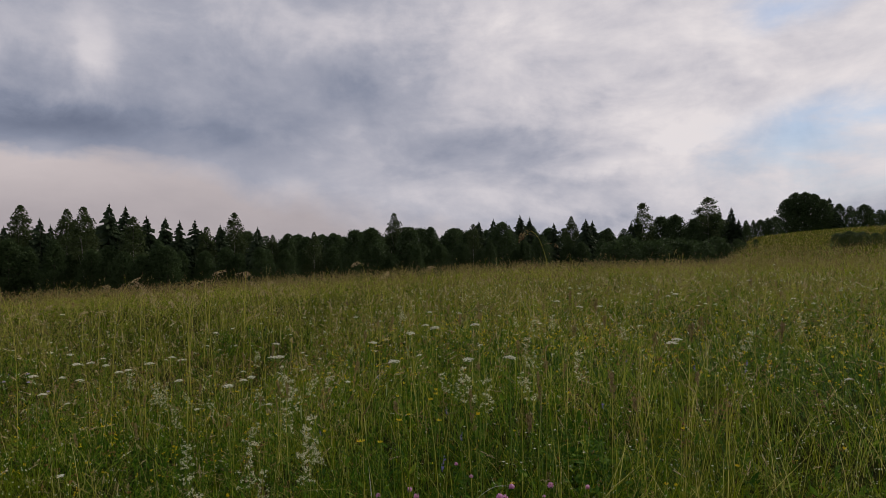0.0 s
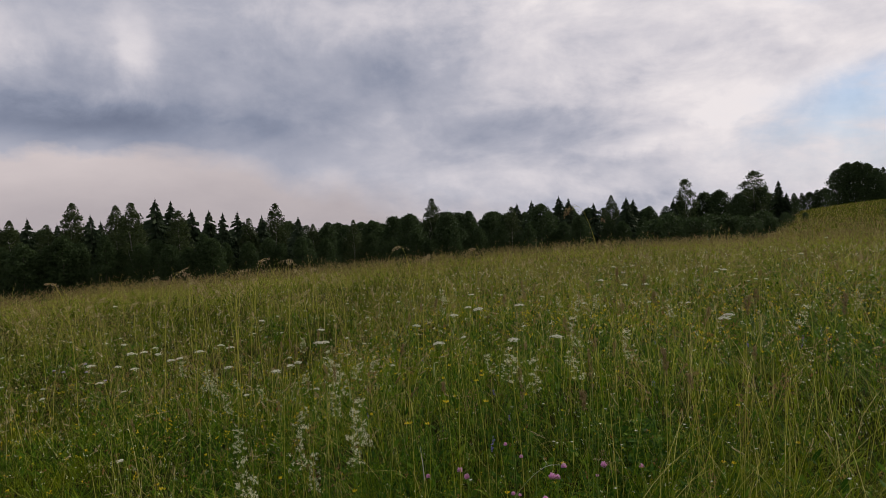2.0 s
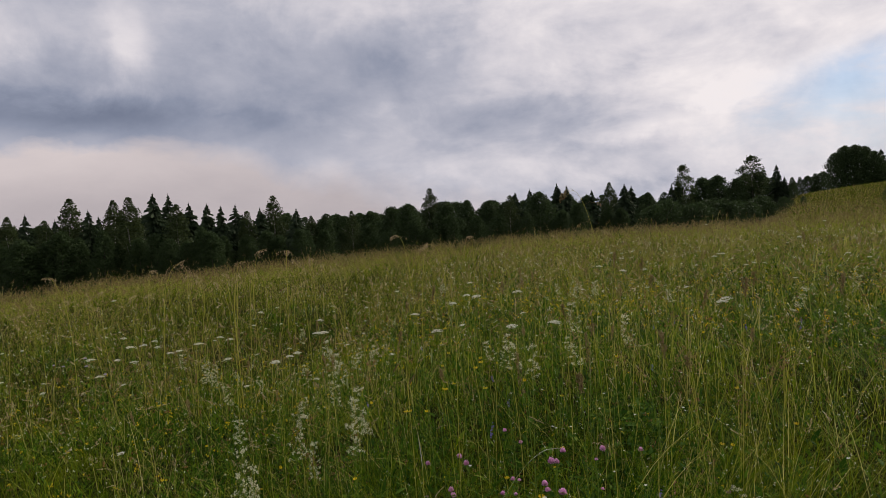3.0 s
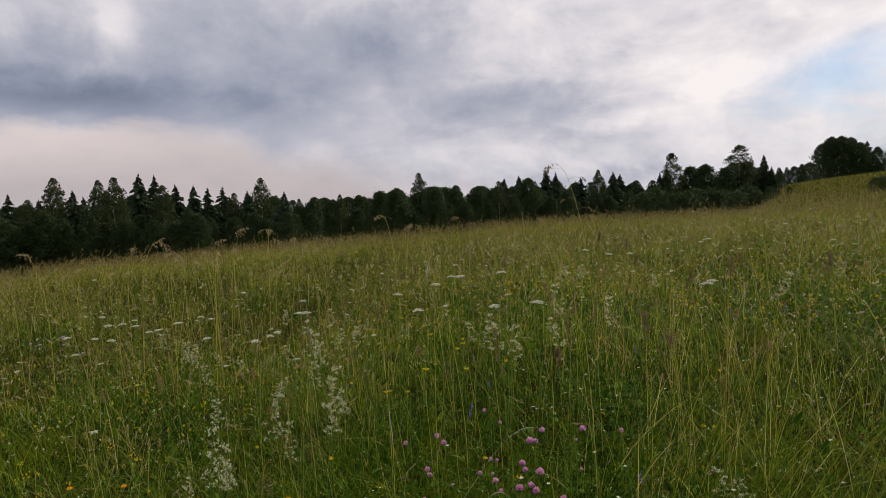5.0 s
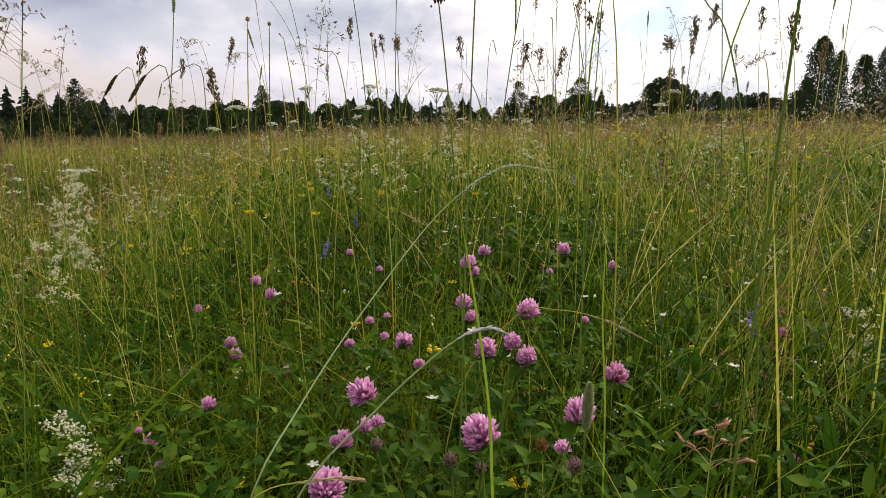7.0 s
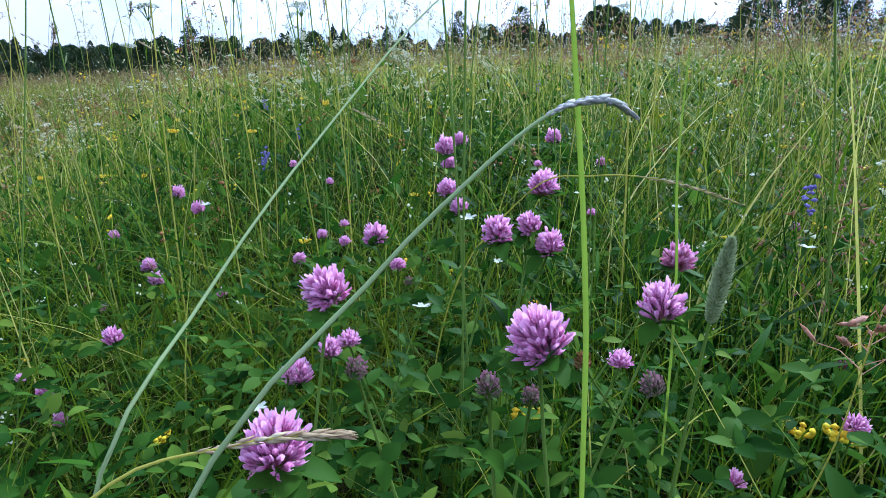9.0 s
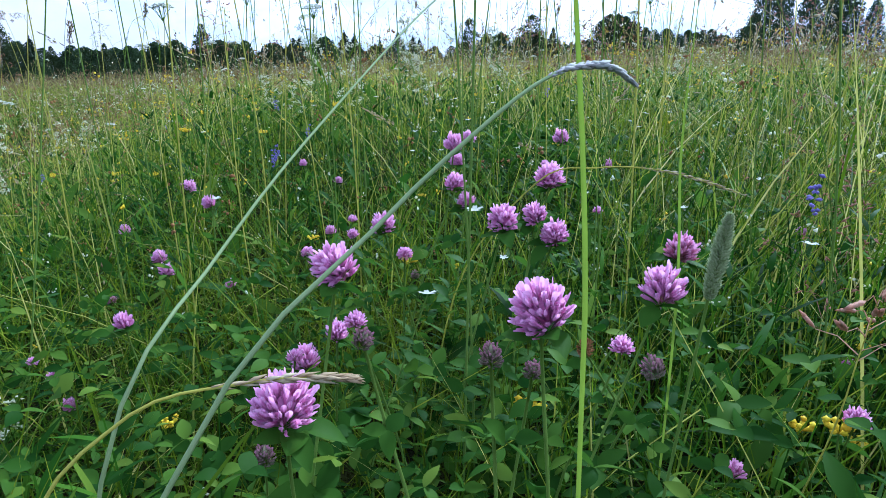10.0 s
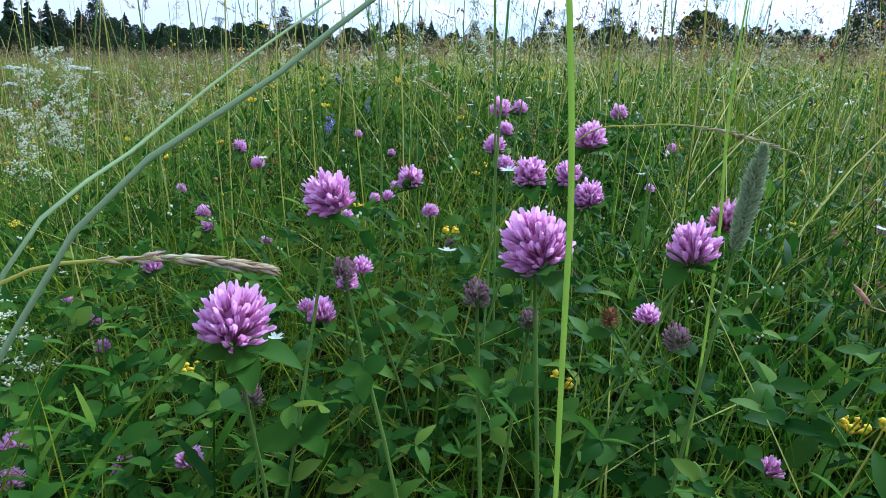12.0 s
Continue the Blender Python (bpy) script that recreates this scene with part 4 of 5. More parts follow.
def red_clover(x, y, z, size, kind, rng):
    """One clover plant: a bowed stem, a head and three-part leaves. (x, y, z) is the head's middle."""
    gx, gy = x + rng.normal(0, 0.05), y + rng.uniform(0.0, 0.09)
    gz = float(height(gx, gy))
    top = z - 0.18 * size
    if top - gz < 0.05:
        gz = top - 0.05
    plant = empty("red_clover", gx, gy, gz)
    tip = np.array([x - gx, y - gy, top - gz])
    mid = tip * np.array([0.35, 0.35, 0.55]) + np.append(rng.normal(0, 0.012, 2), 0)
    line = curve([(0, 0, 0), mid, tip], 9)
    s = Soup()
    tube(s, line, np.linspace(0.0014, 0.0009, 9), 6)
    part("stem", s, MAT_STEM, plant)
    mesh = HEADS[kind][int(rng.integers(0, len(HEADS[kind])))]
    lean = Euler((rng.normal(0, 0.2), rng.normal(0, 0.2), rng.uniform(0, 6.28)))
    child("flower_head", mesh, plant, Matrix.LocRotScale(tip + np.array([0, 0, 0.16 * size]), lean, (size, size, size)), {"bud": "closed bud", "dead": "withered brown head"}.get(kind, ""))
    spots = [(8, 0.020, 2), (5, 0.026, 1), (3, 0.030, 1)] if kind in ("full", "red") else [(7, 0.018, 1), (4, 0.024, 1)]
    for at, ln, count in spots:
        for _ in range(count):
            a = rng.uniform(0, 6.28)
            off = np.array([math.cos(a), math.sin(a), 0.1]) * 0.006 - np.array([0, 0, 0.004])
            k = ln * rng.uniform(0.8, 1.2)
            child("leaf", CLOVER_LEAVES[int(rng.integers(0, 4))], plant, Matrix.LocRotScale(line[at] + off, Euler((rng.normal(0, 0.2), rng.normal(0, 0.2), a)), (k, k, k)))
    return tagged(plant, HEAD_LABELS[kind], "red clover", "clover plants in the meadow")


# head places: x, y, z, width
CLOVER_NEAR = [
    (0.298, 2.573, 0.357, 0.036), (0.214, 2.671, 0.357, 0.034), (0.410, 2.638, 0.336, 0.034), (0.439, 2.865, 0.370, 0.034),
    (0.417, 2.805, 0.331, 0.031), (0.361, 2.784, 0.352, 0.031), (0.404, 2.818, 0.346, 0.026), (0.286, 2.904, 0.326, 0.029),
    (0.670, 3.313, 0.362, 0.033), (0.435, 3.163, 0.372, 0.034), (0.499, 3.294, 0.367, 0.028), (0.391, 3.014, 0.344, 0.029), (0.178, 2.560, 0.332, 0.034),
]
CLOVER_MID = [
    (0.400, 2.996, 0.326, 0.025), (0.466, 3.247, 0.339, 0.028), (0.053, 3.542, 0.268, 0.030), (0.085, 3.533, 0.239, 0.032),
    (0.027, 3.345, 0.170, 0.030), (0.017, 3.365, 0.187, 0.028), (-0.114, 3.615, 0.044, 0.028), (0.025, 3.028, 0.206, 0.026),
    (0.205, 2.876, 0.208, 0.032), (-0.093, 3.176, 0.086, 0.029), (-0.069, 3.131, 0.067, 0.022), (0.226, 2.791, 0.267, 0.022),
    (-0.119, 3.845, 0.128, 0.029), (0.291, 3.437, 0.196, 0.024), (0.238, 3.270, 0.204, 0.024), (0.357, 3.851, 0.218, 0.024),
    (0.284, 3.950, 0.250, 0.024), (0.872, 3.497, 0.286, 0.026), (1.169, 3.276, 0.175, 0.024),
]
CLOVER_SMALL = [
    (0.312, 3.299, 0.245, 0.018), (0.194, 2.835, 0.231, 0.017), (0.417, 2.688, 0.276, 0.021), (0.625, 2.668, 0.197, 0.026),
    (0.880, 2.893, 0.108, 0.024), (0.034, 2.863, 0.072, 0.030), (0.101, 2.801, 0.114, 0.028), (0.539, 2.697, 0.145, 0.024),
    (-0.067, 2.887, 0.084, 0.030), (-0.067, 2.870, 0.059, 0.030), (0.639, 3.304, 0.320, 0.018), (0.621, 3.091, 0.284, 0.016),
    (0.303, 2.888, 0.300, 0.018), (0.284, 3.102, 0.270, 0.018), (0.128, 3.203, 0.185, 0.020), (0.234, 2.741, 0.295, 0.019), (-0.085, 3.082, 0.150, 0.014),
]
CLOVER_BUDS = [(0.410, 2.640, 0.283, 0.022), (0.306, 2.597, 0.315, 0.014), (0.275, 2.577, 0.336, 0.017), (0.220, 2.615, 0.335, 0.016), (0.166, 2.693, 0.229, 0.020), (0.359, 3.080, 0.217, 0.016)]


def clovers():
    rng = np.random.default_rng(23)
    for i, (x, y, z, w) in enumerate(CLOVER_NEAR + CLOVER_MID):
        red_clover(x, y, z, w, "full", rng)
    red_clover(0.500, 2.743, 0.327, 0.032, "red", rng)
    for x, y, z, w in CLOVER_SMALL:
        red_clover(x, y, z, w, "small", rng)
    for x, y, z, w in CLOVER_BUDS:
        red_clover(x, y, z, w, "bud", rng)
    red_clover(0.411, 2.729, 0.259, 0.020, "dead", rng)


clovers()


def leaf_carpet():
    """The low leaves between the clover stems."""
    rng = np.random.default_rng(29)
    s = Soup()
    n = 1500
    x = rng.normal(0.15, 0.46, n)
    y = 2.44 + np.abs(rng.normal(0, 0.75, n))
    keep = (np.abs(x - 0.3) < 1.3) & ((y > 2.62) | (np.abs(x - 0.2) > 0.10))
    for a, b in zip(x[keep], y[keep]):
        z = float(height(a, b)) + rng.uniform(0.02, 0.25) * (0.8 if b < 2.6 else 1.0)
        trifoliate(s, (a, b, z), rng.uniform(0, 6.28), rng.uniform(0.010, 0.021), rng)
    for a, b in np.column_stack([rng.normal(0.26, 0.24, 620), 2.52 + np.abs(rng.normal(0, 0.34, 620))]):
        if b > 2.64 or abs(a - 0.2) > 0.12:
            trifoliate(s, (a, b, float(height(a, b)) + rng.uniform(0.08, 0.30)), rng.uniform(0, 6.28), rng.uniform(0.012, 0.024), rng)
    # a lush stand beside the clover
    for a, b in np.column_stack([rng.normal(0.98, 0.11, 260), rng.normal(4.0, 0.16, 260)]):
        trifoliate(s, (a, b, float(height(a, b)) + rng.uniform(0.08, 0.26)), rng.uniform(0, 6.28), rng.uniform(0.024, 0.038), rng)
    for a, b in np.column_stack([rng.normal(0.90, 0.24, 240), rng.normal(3.2, 0.28, 240)]):
        trifoliate(s, (a, b, float(height(a, b)) + rng.uniform(0.05, 0.24)), rng.uniform(0, 6.28), rng.uniform(0.014, 0.022), rng)
    for a, b in np.column_stack([rng.normal(-0.30, 0.22, 420), rng.normal(3.0, 0.26, 420)]):
        trifoliate(s, (a, b, float(height(a, b)) + rng.uniform(0.06, 0.26)), rng.uniform(0, 6.28), rng.uniform(0.014, 0.024), rng)
    ob = new("clover_leaves", s.mesh("clover_leaves", MAT_CLOVER_LEAF))
    tagged(ob, "dense low carpet of green clover leaves", "clover leaves", kind="stuff")
    # broad herb leaves lower down, spread through the meadow
    s = Soup()
    p = np.vstack([fan(rng, 0.35, 2.6, -75, 75, 150), fan(rng, 2.6, 6.5, -52, 60, 40)])
    for a, b in p[clear_of_way(p, 0.12, 2.5)]:
        t = rng.uniform(0, 6.28)
        ln = rng.uniform(0.03, 0.075)
        leaflet(s, (a, b, float(height(a, b)) + rng.uniform(0.02, 0.24)), (math.cos(t), math.sin(t), rng.uniform(0.3, 2.2)), (rng.normal(0, 0.5), rng.normal(0, 0.5), 1), ln, ln * rng.uniform(0.18, 0.42))
    ob = new("herb_leaves", s.mesh("herb_leaves", MAT_CLOVER_LEAF))
    tagged(ob, "scattered narrow herb leaves among the grass", "herb leaves", kind="stuff")


leaf_carpet()


def stem_to(top, rng, r=0.0016, wob=0.02):
    s = Soup()
    line = curve([(0, 0, 0), np.array(top) * np.array([0.4, 0.4, 0.5]) + np.append(rng.normal(0, wob, 2), 0), top], 8)
    tube(s, line, np.linspace(r * 1.3, r * 0.8, 8), 5)
    return s, line


def yarrow(seed):
    """White flat-topped umbel on a stiff stem, about 0.66 m."""
    rng = np.random.default_rng(seed)
    plant = empty("yarrow")
    top = np.array([rng.normal(0, 0.03), rng.normal(0, 0.03), 0.62])
    s, line = stem_to(top, rng)
    knots = []
    for j in range(11):
        r = 0.026 * math.sqrt((j + 0.4) / 11)
        a = j * 2.4
        q = top + np.array([r * math.cos(a), r * math.sin(a), 0.038 - 20 * r * r])
        knots.append(q)
        tube(s, [top - np.array([0, 0, 0.01]), (top + q) / 2 - np.array([0, 0, 0.003]), q], [0.0009, 0.0008, 0.0007], 4)
    part("stem", s, MAT_STEM, plant)
    f = Soup()
    for q in knots:
        n = 8
        a = rng.uniform(0, 6.28, n)
        r = 0.011 * np.sqrt(rng.uniform(0, 1, n))
        p = q + np.column_stack([r * np.cos(a), r * np.sin(a), rng.uniform(0, 0.003, n)])
        spindles(f, p, p + np.column_stack([rng.normal(0, 0.001, (n, 2)), np.full(n, 0.0035)]), rng.uniform(0.008, 0.011, n), 0.7, 4)
    part("umbel", f, MAT_WHITE, plant, "flat white umbel")
    g = Soup()
    n = 26
    i = rng.integers(1, 6, n)
    a = rng.uniform(0, 6.28, n)
    ribbons(g, line[i], rng.uniform(0.03, 0.06, n), rng.uniform(0.6, 1.2, n), a, rng.uniform(0, 0.5, n), np.full(n, 0.004), np.full(n, 1.57), 3)
    part("foliage", g, MAT_CLOVER_LEAF, plant)
    return plant


def bedstraw(seed):
    """A frothy cream-white panicle, about 0.55 m."""
    rng = np.random.default_rng(seed)
    plant = empty("bedstraw")
    top = np.array([rng.normal(0, 0.05), rng.normal(0, 0.05), 0.54])
    s, line = stem_to(top, rng, 0.0012, 0.03)
    f = Soup()
    fine = curve(line, 60)
    for j in range(26):
        h = rng.uniform(0.60, 1.0)
        p = fine[int(h * 59)]
        a = rng.uniform(0, 6.28)
        ln = rng.uniform(0.012, 0.040) * (1.22 - h) * 2.0 + 0.004
        q = p + np.array([math.cos(a), math.sin(a), 0.75]) * ln
        tube(s, [p, (p + q) / 2 + np.array([0, 0, -0.002]), q], [0.0006, 0.0005, 0.0004], 3)
        n = 13
        d = rng.normal(0, 1, (n, 3))
        c = q + d * np.array([0.005, 0.005, 0.0045])
        spindles(f, c, c + rng.normal(0, 0.0022, (n, 3)) + np.array([0, 0, 0.001]), rng.uniform(0.0052, 0.0082, n), 0.5, 3)
    part("stem", s, MAT_STEM, plant)
    tagged(part("flower_panicle", f, MAT_CREAM, plant, "frothy cream-white flower panicle"), kind="stuff")
    g = Soup()
    for j in range(8):
        p = fine[int(rng.uniform(0.1, 0.8) * 59)]
        n = 6
        a = np.arange(n) * 1.047
        ribbons(g, np.tile(p, (n, 1)), np.full(n, 0.007), np.full(n, 1.6), a, np.zeros(n), np.full(n, 0.003), np.full(n, 1.57), 2)
    part("foliage", g, MAT_CLOVER_LEAF, plant)
    return plant


def trefoil(seed):
    """Yellow pea-like flowers in a small bunch, about 0.2 m."""
    rng = np.random.default_rng(seed)
    plant = empty("yellow_trefoil")
    top = np.array([rng.normal(0, 0.02), rng.normal(0, 0.02), 0.185])
    s, line = stem_to(top, rng, 0.0009)
    part("stem", s, MAT_STEM, plant)
    f = Soup()
    n = 6
    a = np.arange(n) * 1.05 + rng.normal(0, 0.2, n)
    out = np.column_stack([np.cos(a), np.sin(a), rng.uniform(0.3, 1.0, n)])
    spindles(f, np.tile(top, (n, 1)), top + out * 0.0095, np.full(n, 0.0048), 0.7, 5)
    spindles(f, top + out * 0.007, top + out * 0.0075 + np.array([0, 0, 0.006]), np.full(n, 0.006), 0.6, 4)
    part("blossom", f, MAT_YELLOW, plant, "bright yellow blossoms")
    g = Soup()
    for j in (2, 4, 5):
        trifoliate(g, line[j], rng.uniform(0, 6.28), 0.012, rng)
    part("foliage", g, MAT_CLOVER_LEAF, plant)
    return plant


def hawkbit(seed):
    """A golden daisy-like flower of strap petals on a bare stem, about 0.3 m."""
    rng = np.random.default_rng(seed)
    plant = empty("hawkbit")
    top = np.array([rng.normal(0, 0.015), rng.normal(0, 0.015), 0.295])
    s, line = stem_to(top, rng, 0.0009)
    spindles(s, np.array([top - [0, 0, 0.009]]), np.array([top + [0, 0, 0.004]]), np.array([0.008]), 0.6, 6)
    part("stem", s, MAT_STEM, plant)
    f = Soup()
    for ring, (n, ln, up) in enumerate(((20, 0.013, 0.18), (16, 0.010, 0.5), (11, 0.006, 1.1))):
        for j in range(n):
            a = 6.283 * (j + 0.5 * ring) / n + rng.normal(0, 0.08)
            leaflet(f, top + np.array([0, 0, 0.001 * ring]), (math.cos(a), math.sin(a), up + rng.normal(0, 0.08)), (0, 0, 1), ln * rng.uniform(0.85, 1.1), 0.0032, 0.1, 0.1)
    part("blossom", f, MAT_HAWKBIT, plant, "ring of golden-yellow strap petals")
    g = Soup()
    for j in range(5):
        a = j * 1.257 + rng.normal(0, 0.2)
        leaflet(g, (0, 0, 0.01), (math.cos(a), math.sin(a), 0.4), (0, 0, 1), rng.uniform(0.05, 0.08), 0.014)
    part("foliage", g, MAT_CLOVER_LEAF, plant)
    return plant


def vetch(seed):
    """A violet-blue raceme, about 0.32 m."""
    rng = np.random.default_rng(seed)
    plant = empty("blue_vetch")
    top = np.array([rng.normal(0, 0.03), rng.normal(0, 0.03), 0.32])
    s, line = stem_to(top, rng, 0.0009)
    part("stem", s, MAT_STEM, plant)
    f = Soup()
    n = 16
    h = rng.uniform(0, 1, n)
    p = top - np.array([0, 0, 0.045]) * (1 - h)[:, None]
    a = rng.uniform(0, 6.28, n)
    d = np.column_stack([np.cos(a), np.sin(a), rng.uniform(-0.5, 0.3, n)])
    spindles(f, p, p + d * 0.0085, np.full(n, 0.0045), 0.6, 4)
    part("flower_spike", f, MAT_BLUE, plant, "violet-blue flower spike")
    g = Soup()
    n = 12
    ribbons(g, line[rng.integers(2, 6, n)], np.full(n, 0.02), np.full(n, 0.9), rng.uniform(0, 6.28, n), np.full(n, 0.2), np.full(n, 0.004), np.full(n, 1.57), 2)
    part("foliage", g, MAT_CLOVER_LEAF, plant)
    return plant


def stitchwort(seed):
    """A tiny white star on a thread-thin stem, about 0.25 m."""
    rng = np.random.default_rng(seed)
    plant = empty("stitchwort")
    top = np.array([rng.normal(0, 0.03), rng.normal(0, 0.03), 0.25])
    s, line = stem_to(top, rng, 0.0006)
    part("stem", s, MAT_STEM, plant)
    f = Soup()
    for j in range(5):
        for o in (-0.16, 0.16):
            a = j * 1.2566 + o
            leaflet(f, top, (math.cos(a), math.sin(a), 0.25), (0, 0, 1), 0.0065, 0.0024, 0.1, 0.0)
    part("blossom", f, MAT_WHITE, plant, "five split white petals")
    return plant


class Patch:
    """Sets out copies of a few built plants."""

    def __init__(self, makers, natural, label, category, group):
        self.source, self.natural, self.tags, self.fresh = makers, natural, (label, category, group), set()

    def put(self, x, y, tall, rng, tilt=5.0, wide=1.0):
        k = int(rng.integers(0, len(self.source)))
        src = self.source[k]
        f = tall / self.natural
        f2 = (0.6 + 0.4 * f) * wide
        m = pose(x, y, float(height(x, y)) - 0.005, rng.normal(0, tilt), rng.normal(0, tilt), rng.uniform(0, 360)) @ Matrix.Diagonal((f2, f2, f, 1))
        if k not in self.fresh:
            self.fresh.add(k)
            src.matrix_basis = m
            return tagged(src, *self.tags)
        ob = copy_thing(src, pose(0, 0, 0))
        ob.matrix_basis = m
        return ob


YARROW_LEFT = [(-4.49, 8.75), (-4.04, 8.89), (-3.85, 7.91), (-3.81, 7.52), (-3.83, 8.21), (-4.06, 7.4), (-3.38, 6.62), (-3.38, 6.98), (-3.38, 7.46), (-3.08, 7.74), (-3.03, 7.39), (-2.9, 7.56), (-2.96, 8.14), (-2.75, 8.12), (-1.54, 6.02), (-1.35, 6.07), (-1.52, 7.24), (-1.88, 8.76), (-3.1, 10.13), (-6.87, 12.93), (-2.3, 6.73)]
YARROW_RIGHT = [(-1.55, 7.38), (-1.49, 6.45), (-0.03, 6.52), (0.1, 8.8), (0.05, 6.86), (0.19, 5.44), (0.38, 4.82), (0.05, 4.62), (-0.39, 5.97), (0.62, 4.28), (2.35, 11.22), (1.67, 8.65), (1.73, 7.71), (2.07, 7.99), (1.92, 5.13), (4.96, 10.45), (8.91, 17.1), (7.55, 21.67), (2.38, 10.76), (-1.17, 11.42), (1.79, 4.61), (0.51, 5.37), (3.5, 9.38), (3.2, 8.46)]
BEDSTRAW = [(-2.34, 6.62), (-1.14, 7.04), (1.15, 4.99), (0.9, 4.7), (0.48, 4.58), (0.87, 5.35), (-0.89, 7.27), (2.92, 6.11), (-1.62, 5.2), (-1.65, 6.14), (-1.96, 7.22), (-1.01, 5.69), (-0.41, 10.9), (1.41, 9.18)]
TREFOIL = [(0.23, 5.61), (-0.59, 7.25), (1.3, 3.76), (1.3, 3.83), (1.79, 3.92), (-0.66, 3.39), (-0.5, 3.87), (-1.69, 6.01), (0.61, 4.55), (0.93, 5.1), (0.62, 2.7), (-0.01, 2.97), (0.4, 2.73), (0.59, 2.65), (-0.02, 5.19), (1.7, 4.47), (0.27, 3.57)]
BEDSTRAW_TALL = [(-0.96, 5.83, 0.80), (-0.90, 5.75, 0.72), (-0.57, 4.28, 0.66), (-0.54, 4.18, 0.60), (-0.52, 4.10, 0.50), (-0.88, 4.20, 0.66), (-0.81, 4.02, 0.52), (-0.98, 3.61, 0.72), (-0.93, 3.55, 0.62), (-1.0, 3.8, 0.48), (-1.34, 3.86, 0.44), (-0.58, 2.80, 0.52), (-2.85, 7.65, 0.62), (-2.78, 7.58, 0.54), (-2.95, 7.75, 0.6), (-0.4, 10.9, 0.68), (0.28, 5.28, 0.40), (0.33, 5.22, 0.36)]
# places and heights of the trefoil blossoms
TREFOIL_NEAR = [(-0.344, 4.814, 0.040), (-0.28, 4.74, 0.035), (-0.33, 4.99, -0.01), (0.23, 4.82, 0.179), (0.255, 5.318, 0.20), (-0.011, 4.90, 0.189), (0.202, 5.398, 0.234), (0.43, 3.29, 0.142), (0.56, 3.91, 0.128), (0.84, 2.95, 0.119), (0.82, 2.93, 0.10), (0.435, 2.77, 0.10), (0.75, 2.78, 0.06), (1.05, 3.02, 0.08), (-3.3, 7.05, -0.46)]
HAWKBITS = [(0.59, 3.22, 0.12), (-0.46, 3.01, 0.24), (-1.70, 3.71, 0.02), (-1.60, 3.85, -0.02), (0.95, 4.4, 0.22)]
VETCH = [(0.28, 4.24), (1.62, 5.95), (0.82, 2.94), (0.2, 3.92), (2.24, 5.57), (2.73, 5.79), (1.89, 6.36), (0.29, 4.59), (2.49, 8.28), (0.2, 3.78), (-0.63, 5.21), (-0.38, 6.94), (-5.69, 9.98), (1.22, 4.63), (-6.14, 10.18), (2.64, 5.72), (-0.08, 10.64)]


def wild_flowers():
    rng = np.random.default_rng(31)
    white = Patch([yarrow(k) for k in (1, 2, 3)], 0.655, "white yarrow with a flat flower cluster above the grass", "yarrow", "yarrow in the meadow")
    for x, y in YARROW_LEFT + YARROW_RIGHT:
        white.put(x, y, rng.uniform(0.72, 0.84) if x < -1.2 else rng.uniform(0.62, 0.74), rng, 3, rng.uniform(1.1, 1.5) if x < -1.2 else 1.2)
    for x, y in fan(rng, 3.2, 12.0, -44, 56, 0.55):
        white.put(x, y, rng.uniform(0.42, 0.58), rng)
    froth = Patch([bedstraw(k) for k in (1, 2, 3)], 0.56, "frothy cream-white bedstraw leaning among grass stems", "bedstraw", "bedstraw in the meadow")
    for x, y in BEDSTRAW:
        froth.put(x, y, rng.uniform(0.46, 0.60), rng, 5, 1.15)
    for x, y, tall in BEDSTRAW_TALL:
        froth.put(x, y, tall, rng, 4, 0.85 if y < 4.1 else 1.1)
    for x, y, tall in ((-0.185, 3.02, 0.34), (-0.15, 3.07, 0.27), (1.14, 3.03, 0.30), (1.18, 3.07, 0.27)):
        froth.put(x, y, tall, rng, 6)
    for x, y in fan(rng, 2.6, 8.0, -40, 56, 0.28):
        froth.put(x, y, rng.uniform(0.42, 0.58), rng, 7, 1.1)
    gold = Patch([trefoil(k) for k in (1, 2, 3)], 0.195, "yellow trefoil with small pea-like blossoms", "trefoil", "yellow trefoil in the meadow")
    for x, y in TREFOIL:
        gold.put(x, y, rng.uniform(0.17, 0.24), rng, 5, 1.25)
    for x, y, z in TREFOIL_NEAR:
        gold.put(x, y, z + (0.09 if y > 4.0 else 0.045) - float(height(x, y)), rng, 2, 1.9 if y > 4.0 else 1.4)
    sun_like = Patch([hawkbit(k) for k in (1, 2)], 0.30, "golden-yellow hawkbit flower on a bare stem", "hawkbit", "hawkbits in the meadow")
    for x, y, z in HAWKBITS:
        sun_like.put(x, y, z - float(height(x, y)), rng, 2)
    for x, y in fan(rng, 1.6, 7.0, -44, 56, 1.3):
        gold.put(x, y, rng.uniform(0.2, 0.34), rng)
    violet = Patch([vetch(k) for k in (1, 2)], 0.33, "violet-blue vetch with a slender flower spike", "vetch", "blue vetch in the meadow")
    for x, y in VETCH:
        violet.put(x, y, rng.uniform(0.30, 0.4), rng)
    stars = Patch([stitchwort(k) for k in (1, 2, 3)], 0.25, "tiny white starry stitchwort on a thin stem", "stitchwort", "stitchwort in the meadow")
    for x, y in np.column_stack([rng.normal(1.15, 0.45, 60), rng.normal(4.1, 0.7, 60)]):
        stars.put(x, max(y, 2.8), rng.uniform(0.24, 0.38), rng, 5, 1.25)
    for x, y in fan(rng, 0.7, 3.0, -40, 56, 4.0):
        stars.put(x, y, rng.uniform(0.1, 0.2), rng)


wild_flowers()


